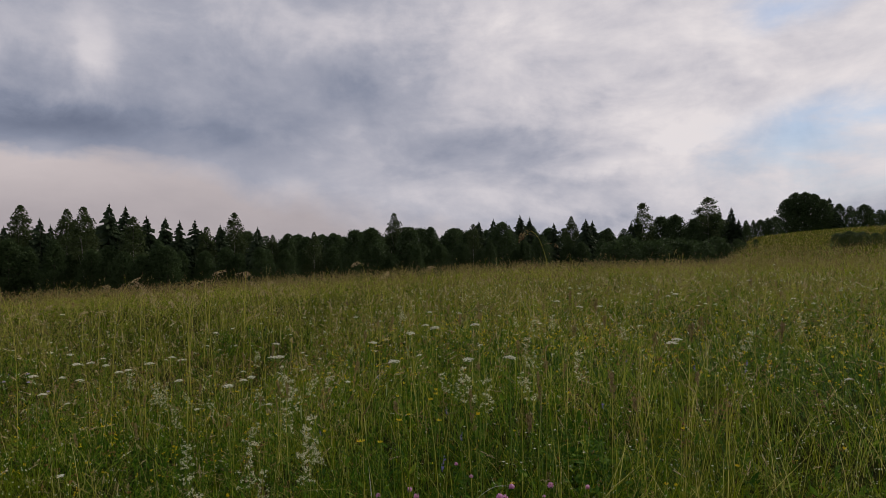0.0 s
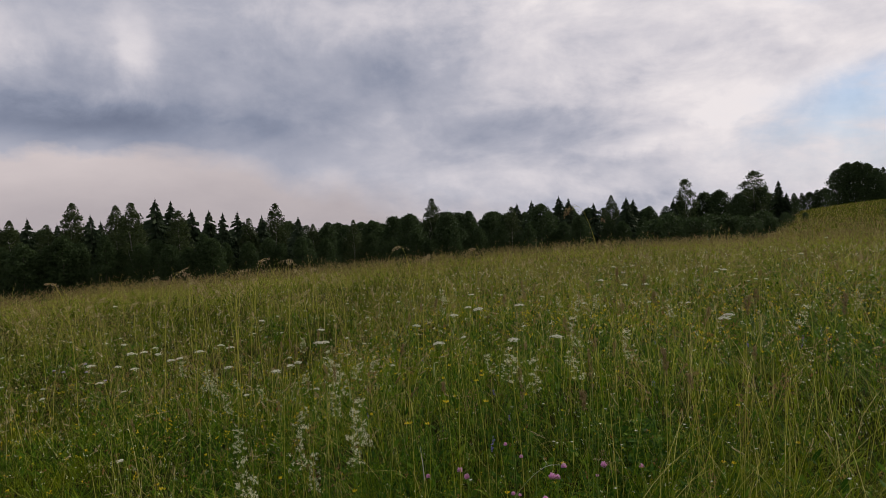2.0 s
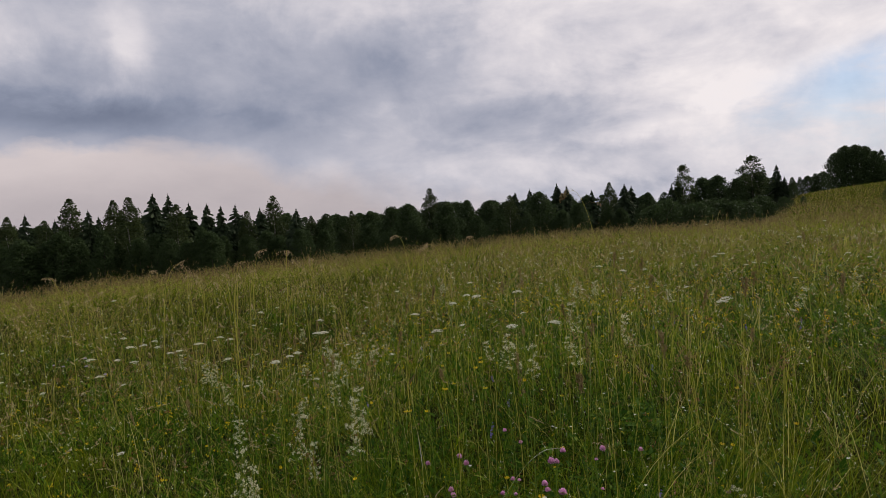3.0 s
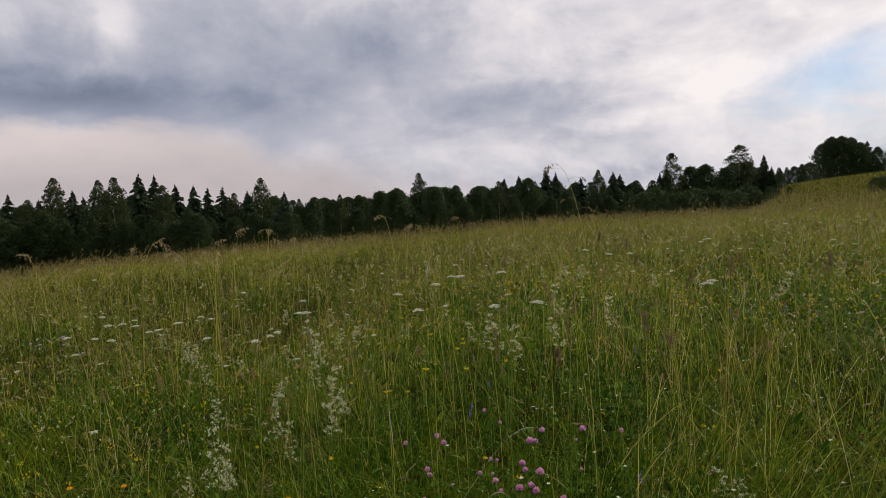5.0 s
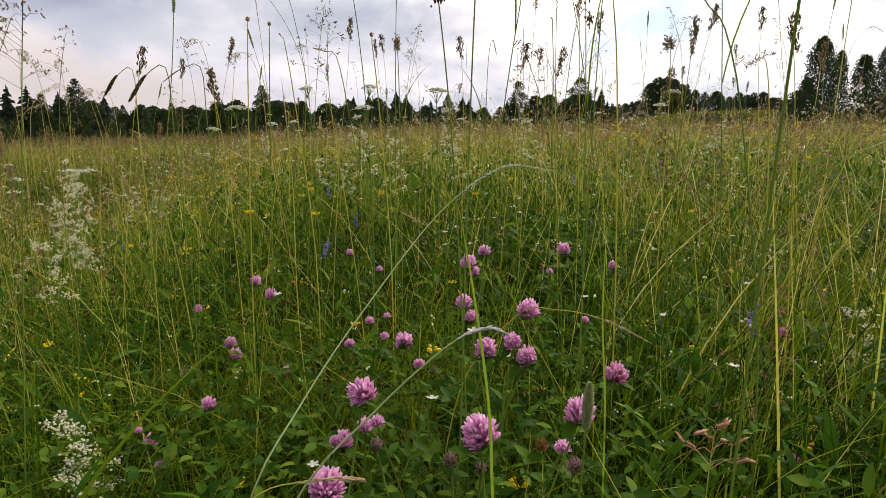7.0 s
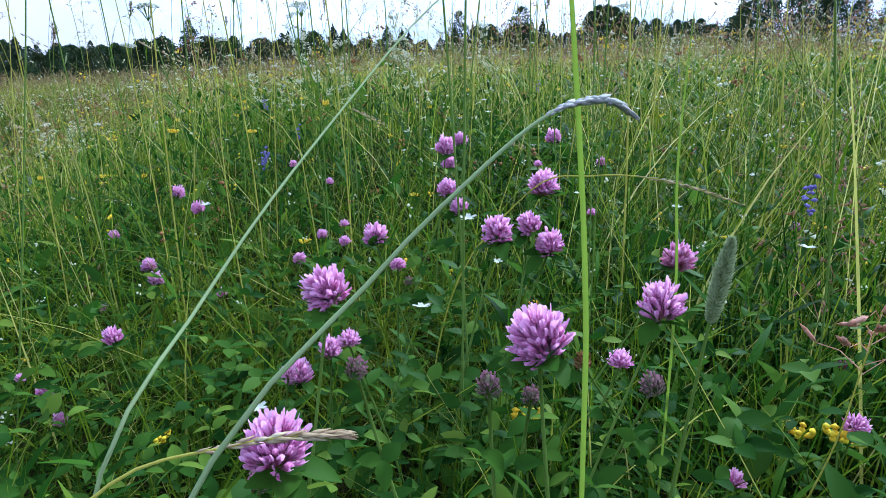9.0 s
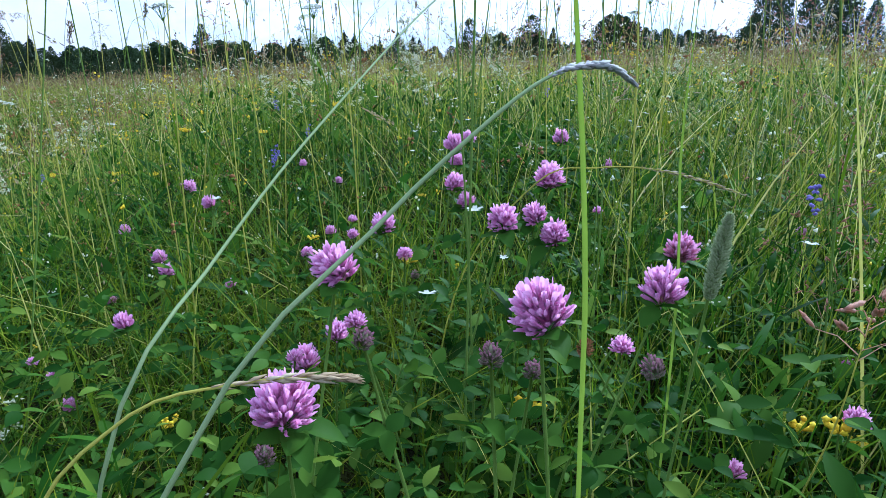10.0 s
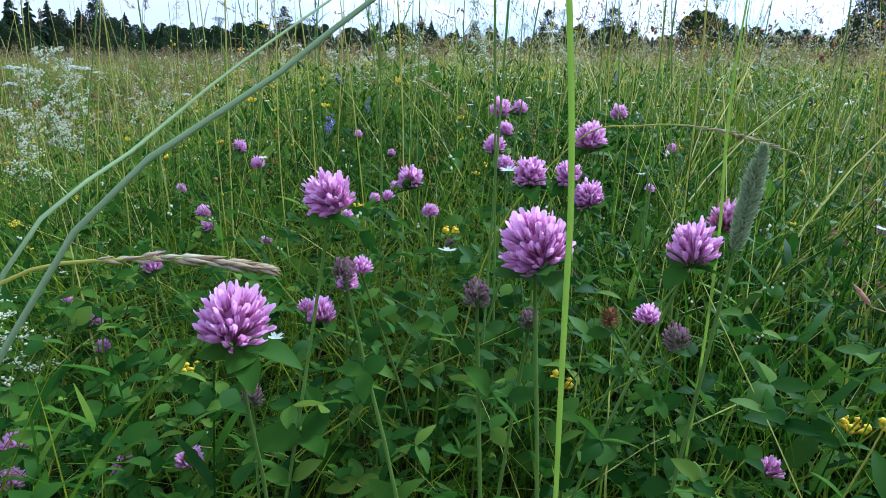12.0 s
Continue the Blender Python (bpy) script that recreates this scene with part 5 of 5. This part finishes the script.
def scabious(x, y, tall):
    """A lilac pincushion flower on a thin stem."""
    rng = np.random.default_rng(int(abs(x) * 100))
    plant = empty("field_scabious", x, y, float(height(x, y)) - 0.01)
    top = np.array([rng.normal(0, 0.03), rng.normal(0, 0.03), tall])
    s, line = stem_to(top, rng, 0.0013)
    part("stem", s, MAT_STEM, plant)
    f = Soup()
    d = globe(60, 0.0, 1.75, rng)
    spindles(f, top + d * 0.004, top + d * np.array([0.020, 0.020, 0.011]), rng.uniform(0.006, 0.009, 60), 0.75, 3)
    part("flower_head", f, MAT_LILAC, plant, "pale lilac pincushion head")
    g = Soup()
    ribbons(g, line[rng.integers(1, 4, 6)], np.full(6, 0.09), np.full(6, 0.8), rng.uniform(0, 6.28, 6), np.full(6, 0.4), np.full(6, 0.010), np.full(6, 1.57), 4)
    part("foliage", g, MAT_CLOVER_LEAF, plant)
    tagged(plant, "lilac field scabious on a slender stem above grass", "scabious", "scabious in the meadow")


for place in ((-4.65, 8.24, 0.60), (-4.96, 8.34, 0.61), (-4.82, 8.48, 0.66), (-5.30, 8.60, 0.58), (-4.25, 7.9, 0.55)):
    scabious(*place)


def dock(x, y):
    """A broad-leaved plant with a few upright leaves."""
    rng = np.random.default_rng(61)
    plant = empty("dock_plant", x, y, float(height(x, y)) - 0.01)
    for a, tall, lean in ((0.4, 0.17, 0.10), (2.3, 0.13, 0.35), (4.2, 0.15, 0.25), (5.5, 0.11, 0.5)):
        s = Soup()
        ahead = np.array([math.cos(a) * lean, math.sin(a) * lean, 1.0])
        foot = np.array([math.cos(a), math.sin(a), 0]) * 0.012
        tube(s, [(0, 0, 0), foot + np.array([0, 0, 0.05]), foot + ahead * 0.11], [0.0022, 0.0018, 0.0014], 5)
        leaflet(s, foot + ahead * 0.10, ahead, (math.cos(a + 1.2), math.sin(a + 1.2), 0.2), tall, 0.05, 0.2, 0.12 * rng.uniform(0.5, 1.5))
        part("leaf", s, MAT_CLOVER_LEAF, plant)
    tagged(plant, "broad-leaved dock with upright grey-green leaves in the grass", "dock")


dock(1.05, 4.62)


# ---------------- single grass stalks ----------------
def spike(soup, line, n, ln, wd, splay, rng):
    """Close alternate spikelets along a line."""
    i = np.linspace(0, len(line) - 1.001, n)
    k = i.astype(int)
    p = line[k] + (line[k + 1] - line[k]) * (i - k)[:, None]
    d = line[k + 1] - line[k]
    d /= np.linalg.norm(d, axis=1, keepdims=True)
    u = np.cross(d, np.array([0.2, 1.0, 0.1]))
    u /= np.linalg.norm(u, axis=1, keepdims=True)
    w = np.cross(d, u)
    a = np.arange(n) * 2.4 + rng.normal(0, 0.3, n)
    out = u * np.cos(a)[:, None] + w * np.sin(a)[:, None]
    env = np.sin(np.clip(np.linspace(0.12, 0.97, n), 0, 1) * math.pi) ** 0.5
    spindles(soup, p, p + (d + out * splay) * (ln * env * rng.uniform(0.8, 1.2, n))[:, None], wd * env * rng.uniform(0.8, 1.2, n), 0.45, 4)


def grass_stalk(base, points, head_from, kind, label, seed, r=0.0011, material=None, leaves=1):
    """A single stalk: stem, seed head and blades. points are relative to base."""
    rng = np.random.default_rng(seed)
    plant = empty("grass_stalk", *base)
    line = curve(points, 60)
    s = Soup()
    step, sides = (2, 6) if seed < 80 else (4, 4)
    tube(s, line[::step], np.linspace(r * 1.15, r * 0.55, len(line[::step])), sides)
    part("stem", s, material or MAT_STEM, plant)
    k = int(head_from * 59)
    head = curve(line[k:], 40)
    h = Soup()
    if kind == "spike":
        spike(h, head, 60, 0.0062, 0.0019, 0.22, rng)
        mat = MAT_GREY_SPIKE
    elif kind == "dry":
        spike(h, head, 36, 0.0085, 0.0016, 0.20, rng)
        mat = MAT_DRY_EAR
    elif kind == "timothy":
        spike(h, head, 1300 if seed < 80 else 120, 0.0050 if seed < 80 else 0.0034, 0.0014 if seed < 80 else 0.003, 0.9, rng)
        mat = MAT_TIMOTHY
    elif kind == "ear":
        spike(h, head, 190, 0.0075, 0.0026, 0.55, rng)
        mat = MAT_SEED
    elif kind == "cocksfoot":
        for f, size in ((0.05, 0.7), (0.3, 1.0), (0.5, 0.9), (0.66, 0.9), (0.8, 0.8), (0.92, 0.7)):
            c = head[int(f * 38)]
            d = head[-1] - head[0]
            d = d / np.linalg.norm(d)
            n = 26
            o = rng.normal(0, 1, (n, 3)) * np.array([0.004, 0.004, 0.009]) * size
            p = c + o + np.append(rng.normal(0, 0.003, 2), 0)
            spindles(h, p, p + (d * 0.9 + rng.normal(0, 0.25, (n, 3))) * 0.010 * size, np.full(n, 0.0030), 0.45, 4)
        mat = MAT_SEED
    elif kind == "brome":
        # a few long flat spikelets on drooping threads
        for f, a, ln in ((0.05, 0.3, 0.05), (0.12, 2.8, 0.04), (0.30, 0.1, 0.05), (0.42, 3.3, 0.06), (0.60, 2.6, 0.035), (0.78, 3.4, 0.02), (0.90, 2.9, 0.012), (0.99, 3.1, 0.006)):
            c = head[int(f * 39)]
            q = c + np.array([math.cos(a), 0.3 * math.sin(a), 0.15]) * ln
            tube(h, [c, (c + q) / 2 + np.array([0, 0, 0.008]), q], [0.0005, 0.0004, 0.0004], 4)
            n = 7
            p = q + rng.normal(0, 0.003, (n, 3)) + np.array([math.cos(a), 0, -0.6]) * np.linspace(0, 0.022, n)[:, None]
            spindles(h, p, p + np.array([math.cos(a) * 0.5, 0, -0.8]) * 0.016 + rng.normal(0, 0.002, (n, 3)), np.full(n, 0.0042), 0.45, 4)
        mat = MAT_SEED
    elif kind == "oat":
        # a long one-sided panicle of pale hanging spikelets
        for f in np.linspace(0.02, 0.99, 22):
            c = head[int(f * 39)]
            a = rng.uniform(0, 6.28)
            q = c + np.array([math.cos(a), math.sin(a), -0.25]) * 0.07 * (1.1 - f) * rng.uniform(0.4, 1.1)
            tube(h, [c, (c + q) / 2 + np.array([0, 0, 0.006]), q], [0.0007, 0.0006, 0.0005], 3)
            n = 2
            p = q + rng.normal(0, 0.005, (n, 3))
            spindles(h, p, p + np.column_stack([rng.normal(0, 0.005, (n, 2)), rng.uniform(-0.022, -0.012, n)]), np.full(n, 0.0050), 0.45, 4)
        mat = MAT_DRY_EAR
    elif kind == "soft_brome":
        # fat pointed husks on short bowed threads
        for i, f in enumerate((0.0, 0.08, 0.16, 0.27, 0.36, 0.48, 0.58, 0.68, 0.78, 0.88, 0.99)):
            c = head[int(f * 39)]
            a = 2.4 * i + rng.normal(0, 0.3)
            ln = 0.030 * (1.08 - f) * rng.uniform(0.75, 1.1)
            way = np.array([math.cos(a), math.sin(a), 0.35])
            q = c + way * ln
            tube(h, [c, (c + q) / 2 + np.array([0, 0, 0.004]), q], [0.0004, 0.0003, 0.0003], 4)
            way = way + np.array([0, 0, -0.75 if i % 3 == 0 else 0.5])
            way /= np.linalg.norm(way)
            side = np.cross(way, [0.3, 0.2, 1.0])
            side /= np.linalg.norm(side)
            for j in range(6):
                p = q + way * (0.0013 * j) + side * (0.0007 * (-1) ** j)
                spindles(h, p[None], (p + way * 0.0085 + side * (0.0014 * (-1) ** j))[None], np.array([0.0030]), 0.4, 5)
        mat = MAT_PINK_HUSK
    else:
        # a loose panicle with hanging spikelets
        for f in np.linspace(0.02, 0.97, 15):
            c = head[int(f * 39)]
            a = rng.uniform(0, 6.28)
            ln = 0.055 * (1.05 - f) * rng.uniform(0.5, 1.1)
            q = c + np.array([math.cos(a), math.sin(a), 0.45]) * ln
            tube(h, [c, (c + q) / 2 + np.array([0, 0, 0.004]), q], [0.00035, 0.0003, 0.00025], 3)
            n = 4
            p = q + rng.normal(0, 0.003, (n, 3))
            spindles(h, p, p + np.column_stack([rng.normal(0, 0.003, (n, 2)) + np.array([math.cos(a), math.sin(a)]) * 0.004, rng.uniform(-0.008, 0.006, n)]), np.full(n, 0.0024), 0.5, 4)
        mat = MAT_RUST if kind == "rust" else MAT_SEED
    tagged(part("seed_head", h, mat, plant), kind="stuff")
    for j in range(leaves):
        g = Soup()
        at = line[int(rng.uniform(0.1, 0.4) * 59)]
        ribbons(g, at[None], np.array([rng.uniform(0.12, 0.22)]), np.array([0.35]), np.array([rng.uniform(0, 6.28)]), np.array([rng.uniform(0.3, 0.9)]), np.array([0.004]), np.array([1.57]), 7)
        part("blade", g, MAT_GRASS, plant)
    return tagged(plant, label, "grass stalk", "seed-headed grass stalks")


def rel(base, *pts):
    return [(x - base[0], y - base[1], z - base[2]) for x, y, z in pts]


def close_stalks():
    """The stalks that lean across the clover."""
    b = (0.061, 2.519, -0.098)
    grass_stalk(b, rel(b, b, (0.100, 2.470, 0.242), (0.156, 2.457, 0.381), (0.204, 2.475, 0.426), (0.239, 2.484, 0.453), (0.259, 2.491, 0.464), (0.274, 2.497, 0.467), (0.285, 2.500, 0.466), (0.295, 2.503, 0.461)), 0.62, "spike", "green grass stalk arching over with a grey-lilac spike", 51, 0.0007, MAT_PALE_STEM)
    b = (0.066, 2.588, -0.099)
    grass_stalk(b, rel(b, b, (0.100, 2.525, 0.212), (0.129, 2.493, 0.362), (0.161, 2.542, 0.405), (0.209, 2.614, 0.448), (0.295, 2.724, 0.515), (0.370, 2.771, 0.555), (0.439, 2.803, 0.550)), 0.75, "spike", "long pale-green grass stalk slanting over the clover", 52, 0.0007, MAT_PALE_STEM)
    b = (0.046, 2.559, -0.099)
    grass_stalk(b, rel(b, b, (0.076, 2.506, 0.192), (0.105, 2.485, 0.334), (0.135, 2.488, 0.373), (0.167, 2.487, 0.380), (0.188, 2.489, 0.378), (0.199, 2.489, 0.376)), 0.62, "dry", "dry straw-coloured grass stalk bent over the clover", 53, 0.0006, MAT_STRAW)
    b = (0.402, 2.637, -0.090)
    grass_stalk(b, rel(b, b, (0.394, 2.606, 0.136), (0.384, 2.570, 0.325), (0.380, 2.559, 0.367), (0.376, 2.548, 0.404)), 0.67, "timothy", "timothy grass with a dense green cylindrical spike", 54, 0.0011)
    b = (0.335, 2.984, -0.072)
    grass_stalk(b, rel(b, b, (0.367, 2.939, 0.231), (0.420, 2.860, 0.365), (0.453, 2.798, 0.389), (0.482, 2.742, 0.392), (0.508, 2.687, 0.382)), 0.72, "dry", "golden drooping grass ear above the clover", 55, 0.0008, MAT_STRAW)
    # upright stems in the middle distance
    for i, (x, y, tall, lean) in enumerate(((0.335, 2.80, 1.05, 0.01), (0.362, 2.84, 0.98, -0.03), (0.56, 2.98, 0.96, 0.01), (0.60, 3.05, 1.0, -0.01))):
        b = (x, y, -0.09)
        grass_stalk(b, [(0, 0, 0), (0.2 * lean, 0, 0.3 * tall), (lean, 0.01, 0.7 * tall), (lean * 2.2, 0.02, tall)], 0.82, "cocksfoot" if i % 2 else "dry", "tall upright grass stem with a brown seed head", 60 + i, 0.0011)
    # stalks that stand close by the way
    b = (0.475, 2.52, -0.095)
    grass_stalk(b, rel(b, b, (0.472, 2.50, 0.4), (0.462, 2.47, 0.72), (0.453, 2.45, 0.83), (0.449, 2.44, 0.885)), 0.80, "cocksfoot", "cocksfoot stalk with fat pale-brown seed clumps", 67, 0.0011)
    b = (-0.006, 2.36, -0.10)
    grass_stalk(b, rel(b, b, (-0.006, 2.36, 0.3), (-0.007, 2.37, 0.50), (-0.009, 2.40, 0.617), (-0.013, 2.42, 0.672), (-0.023, 2.45, 0.737)), 0.72, "spike", "pale dry grass stalk with a slender whitish ear", 68, 0.0009, MAT_STRAW)
    b = (0.03, 2.35, -0.10)
    grass_stalk(b, rel(b, b, (0.028, 2.37, 0.3), (0.022, 2.39, 0.47), (0.017, 2.40, 0.513), (0.025, 2.40, 0.569), (0.051, 2.40, 0.598)), 0.72, "dry", "dry straw-coloured grass stalk curving at the tip", 69, 0.0009, MAT_STRAW)
    b = (0.86, 2.90, -0.08)
    grass_stalk(b, rel(b, b, (0.80, 2.86, 0.2), (0.70, 2.82, 0.42), (0.56, 2.80, 0.60)), 0.8, "panicle", "thin grass stem slanting across the meadow", 66, 0.0008)
    b = (0.53, 2.66, -0.09)
    grass_stalk(b, rel(b, b, (0.53, 2.64, 0.10), (0.520, 2.60, 0.24), (0.512, 2.585, 0.30), (0.507, 2.575, 0.345)), 0.76, "soft_brome", "soft brome stalk with fat rusty pink husks", 64, 0.0007, MAT_STRAW)
    for i, (x, y, tall) in enumerate(((0.74, 2.86, 0.42), (0.80, 2.95, 0.46), (1.02, 3.25, 0.52), (0.98, 3.1, 0.5))):
        b = (x, y, -0.08)
        grass_stalk(b, [(0, 0, 0), (0.02, -0.01, 0.5 * tall), (0.05, -0.03, tall)], 0.66, "rust", "grass stalk with a rusty pink open panicle", 70 + i, 0.0008)


def blade_along(soup, pts, wide):
    """A broad flat blade along a smooth line."""
    line = curve(pts, 24)
    w = wide * np.sin(np.clip(np.linspace(0.22, 0.99, 24), 0, 1) * math.pi) ** 0.7
    side = np.array([0.92, -0.38, 0.0])
    v = np.stack([line - side * w[:, None] / 2, line + np.array([0, 0.0006, 0]), line + side * w[:, None] / 2], 1).reshape(-1, 3)
    k = np.arange(23) * 3
    soup.add(v, np.concatenate([np.stack([k, k + 1, k + 4, k + 3], 1), np.stack([k + 1, k + 2, k + 5, k + 4], 1)]))


def broad_tufts():
    """Broad fresh blades that stand close before the clover."""
    for base, tops in (((0.339, 2.583, -0.094), ((0.296, 2.525, 0.307), (0.288, 2.517, 0.401), (0.271, 2.503, 0.492), (0.259, 2.494, 0.544))),
                       ((0.495, 2.737, -0.091), ((0.469, 2.701, 0.276), (0.457, 2.697, 0.410), (0.450, 2.685, 0.509)))):
        plant = empty("grass_tuft", *base)
        s = Soup()
        blade_along(s, rel(base, base, *tops), 0.0021)
        part("blade", s, MAT_BLADE, plant)
        s = Soup()
        blade_along(s, [(0, 0, 0), (0.03, 0.02, 0.14), (0.07, 0.05, 0.23), (0.13, 0.08, 0.26)], 0.0024)
        part("blade", s, MAT_BLADE, plant)
        tagged(plant, "broad fresh green grass blades standing by the clover", "grass tuft", "broad grass blades")


def far_stalks():
    rng = np.random.default_rng(37)
    kinds = [
        ("cocksfoot", "cocksfoot stalk with clumped brown seed heads", [(0, 0, 0), (0.01, 0, 0.4), (0.03, 0.01, 0.7), (0.05, 0.02, 0.9)], 0.88),
        ("cocksfoot", "cocksfoot stalk with clumped brown seed heads", [(0, 0, 0), (-0.02, 0.01, 0.4), (-0.03, 0.02, 0.72), (-0.02, 0.03, 0.88)], 0.86),
        ("dry", "grass stalk nodding over with a slender ear", [(0, 0, 0), (0.02, 0, 0.5), (0.07, 0.01, 0.78), (0.13, 0.02, 0.86), (0.19, 0.03, 0.84)], 0.70),
        ("dry", "upright grass stalk with a thin brown ear", [(0, 0, 0), (0.0, 0.01, 0.4), (0.02, 0.01, 0.7), (0.03, 0.02, 0.92)], 0.82),
        ("panicle", "grass stalk with a loose hanging panicle", [(0, 0, 0), (0.01, 0.01, 0.45), (0.04, 0.02, 0.75), (0.09, 0.03, 0.92)], 0.74),
        ("panicle", "grass stalk with a loose hanging panicle", [(0, 0, 0), (-0.01, 0, 0.42), (-0.03, -0.02, 0.72), (-0.08, -0.03, 0.88)], 0.72),
        ("timothy", "timothy stalk with a short dense spike", [(0, 0, 0), (0.01, 0, 0.4), (0.0, 0.01, 0.65), (0.02, 0.02, 0.82)], 0.90),
        ("rust", "grass stalk with a rusty pink open panicle", [(0, 0, 0), (0.01, 0, 0.3), (0.03, 0.01, 0.5), (0.05, 0.03, 0.66)], 0.70),
    ]
    sets = []
    for i, (kind, label, pts, frm) in enumerate(kinds):
        ob = grass_stalk((0, 0, 0), pts, frm, kind, label, 80 + i, 0.0010, MAT_STRAW if i % 2 else None)
        sets.append(Patch([ob], pts[-1][2], label, "grass stalk", "seed-headed grass stalks"))
    spots = np.vstack([fan(rng, 0.9, 2.8, -44, 52, 16), fan(rng, 2.8, 6.0, -44, 58, 4.5)])
    for x, y in spots[clear_of_way(spots, 0.45, 3.0)]:
        j = int(rng.integers(0, len(sets)))
        sets[j].put(x, y, rng.uniform(0.74, 1.06) * (0.7 if j == 7 else 1.0), rng, 5)
    # stalks that stand up before the sky once the eye is low: place, height, lean, nod and drop of the tip
    for i, (x, y, tall, lean, nod, drop, kind) in enumerate((
            (-0.05, 3.40, 0.79, -0.03, -0.07, 0.08, "ear"), (-0.16, 3.58, 0.82, -0.02, -0.06, 0.07, "ear"), (-0.02, 3.61, 0.80, -0.03, -0.08, 0.05, "dry"),
            (0.06, 3.36, 0.84, 0.01, 0.0, 0.0, "ear"), (0.09, 3.52, 0.85, 0.01, 0.0, 0.0, "ear"), (0.19, 3.52, 0.82, -0.06, -0.01, 0.0, "dry"),
            (0.32, 3.61, 0.79, -0.08, -0.05, 0.0, "dry"), (0.34, 3.41, 0.80, -0.04, 0.0, 0.0, "ear"), (0.40, 3.70, 0.81, -0.01, 0.0, 0.0, "cocksfoot"),
            (0.68, 3.09, 0.82, -0.03, -0.01, 0.0, "dry"), (0.72, 3.51, 0.84, -0.01, 0.0, 0.0, "dry"), (0.99, 3.49, 0.78, 0.0, 0.0, 0.0, "cocksfoot"),
            (0.75, 2.81, 0.74, -0.09, -0.05, -0.05, "dry"), (1.12, 3.28, 0.74, -0.04, -0.04, 0.03, "panicle"))):
        b = (x, y, float(height(x, y)) - 0.01)
        line = [(0, 0, 0), (0.1 * lean, 0.01, 0.45 * tall), (0.7 * lean, 0.01, 0.85 * tall), (lean, 0.02, tall), (lean + 0.5 * nod, 0.02, tall + 0.012 - 0.3 * drop), (lean + nod, 0.03, tall + 0.02 - drop)]
        grass_stalk(b, line, 0.90 if kind == "ear" and drop < 0.01 else 0.80, kind, "brown-eared grass stalk nodding above the meadow" if drop > 0.01 else "upright grass stalk with a brown seed head", 110 + i, 0.0012, MAT_STRAW if i % 2 else None)
    # taller pale stalks along the brow
    tall_label = "tall pale oat grass stalk nodding over the meadow's brow"
    oats = [grass_stalk((0, 0, 0), pts, 0.72, "oat", tall_label, 140 + i, 0.0019, MAT_STRAW) for i, pts in enumerate((
        [(0, 0, 0), (0.01, 0, 0.6), (0.03, 0.01, 1.2), (0.09, 0.02, 1.52), (0.19, 0.03, 1.60), (0.29, 0.04, 1.54)],
        [(0, 0, 0), (-0.01, 0.01, 0.6), (0.0, 0.01, 1.15), (0.05, 0.02, 1.45), (0.10, 0.02, 1.60), (0.17, 0.03, 1.62)],
        [(0, 0, 0), (0.0, 0, 0.7), (-0.02, 0.02, 1.25), (-0.08, 0.03, 1.52), (-0.19, 0.04, 1.61)]))]
    brow = Patch(oats, 1.6, tall_label, "grass stalk", "seed-headed grass stalks")
    for x, y, tall in ((-4.23, 7.4, 1.72), (-3.97, 8.6, 1.66), (-3.25, 7.4, 1.78), (-2.9, 7.4, 1.72), (-2.39, 7.4, 1.68), (-2.11, 6.5, 1.6), (-2.09, 7.4, 1.76), (-1.89, 7.4, 1.75), (-1.63, 7.5, 1.64), (-0.45, 7.4, 1.46), (-0.41, 7.3, 1.34), (-0.1, 7.4, 1.26), (0.12, 7.4, 1.28), (1.4, 9.9, 1.1), (2.3, 10.5, 1.1)):
        brow.put(x, y, tall, rng, 3, 1.25)
    for x, y in np.column_stack([rng.uniform(-4.6, -1.2, 22), rng.uniform(6.6, 8.6, 22)]):
        brow.put(x, y, rng.uniform(1.38, 1.6), rng, 5)
    # the nodding stalk that stands up from the meadow by itself
    b = (0.800, 3.530, -0.08)
    grass_stalk(b, rel(b, b, (0.785, 3.520, 0.5), (0.752, 3.510, 1.0), (0.708, 3.500, 1.26), (0.660, 3.495, 1.42), (0.618, 3.490, 1.465), (0.590, 3.490, 1.435)), 0.50, "brome", "very tall brome stalk nodding over at the tip", 95, 0.0008, MAT_STRAW)
    for x, y in np.column_stack([rng.normal(1.5, 0.35, 16), rng.normal(4.3, 0.55, 16)]):
        sets[7].put(x, y, rng.uniform(0.46, 0.64), rng, 6, 1.5)
    sets[4].put(0.30, 3.4, 1.05, rng, 2)
    sets[0].put(3.32, 6.5, 0.86, rng, 2)
    sets[1].put(3.62, 6.95, 0.92, rng, 2)


close_stalks()
broad_tufts()
far_stalks()
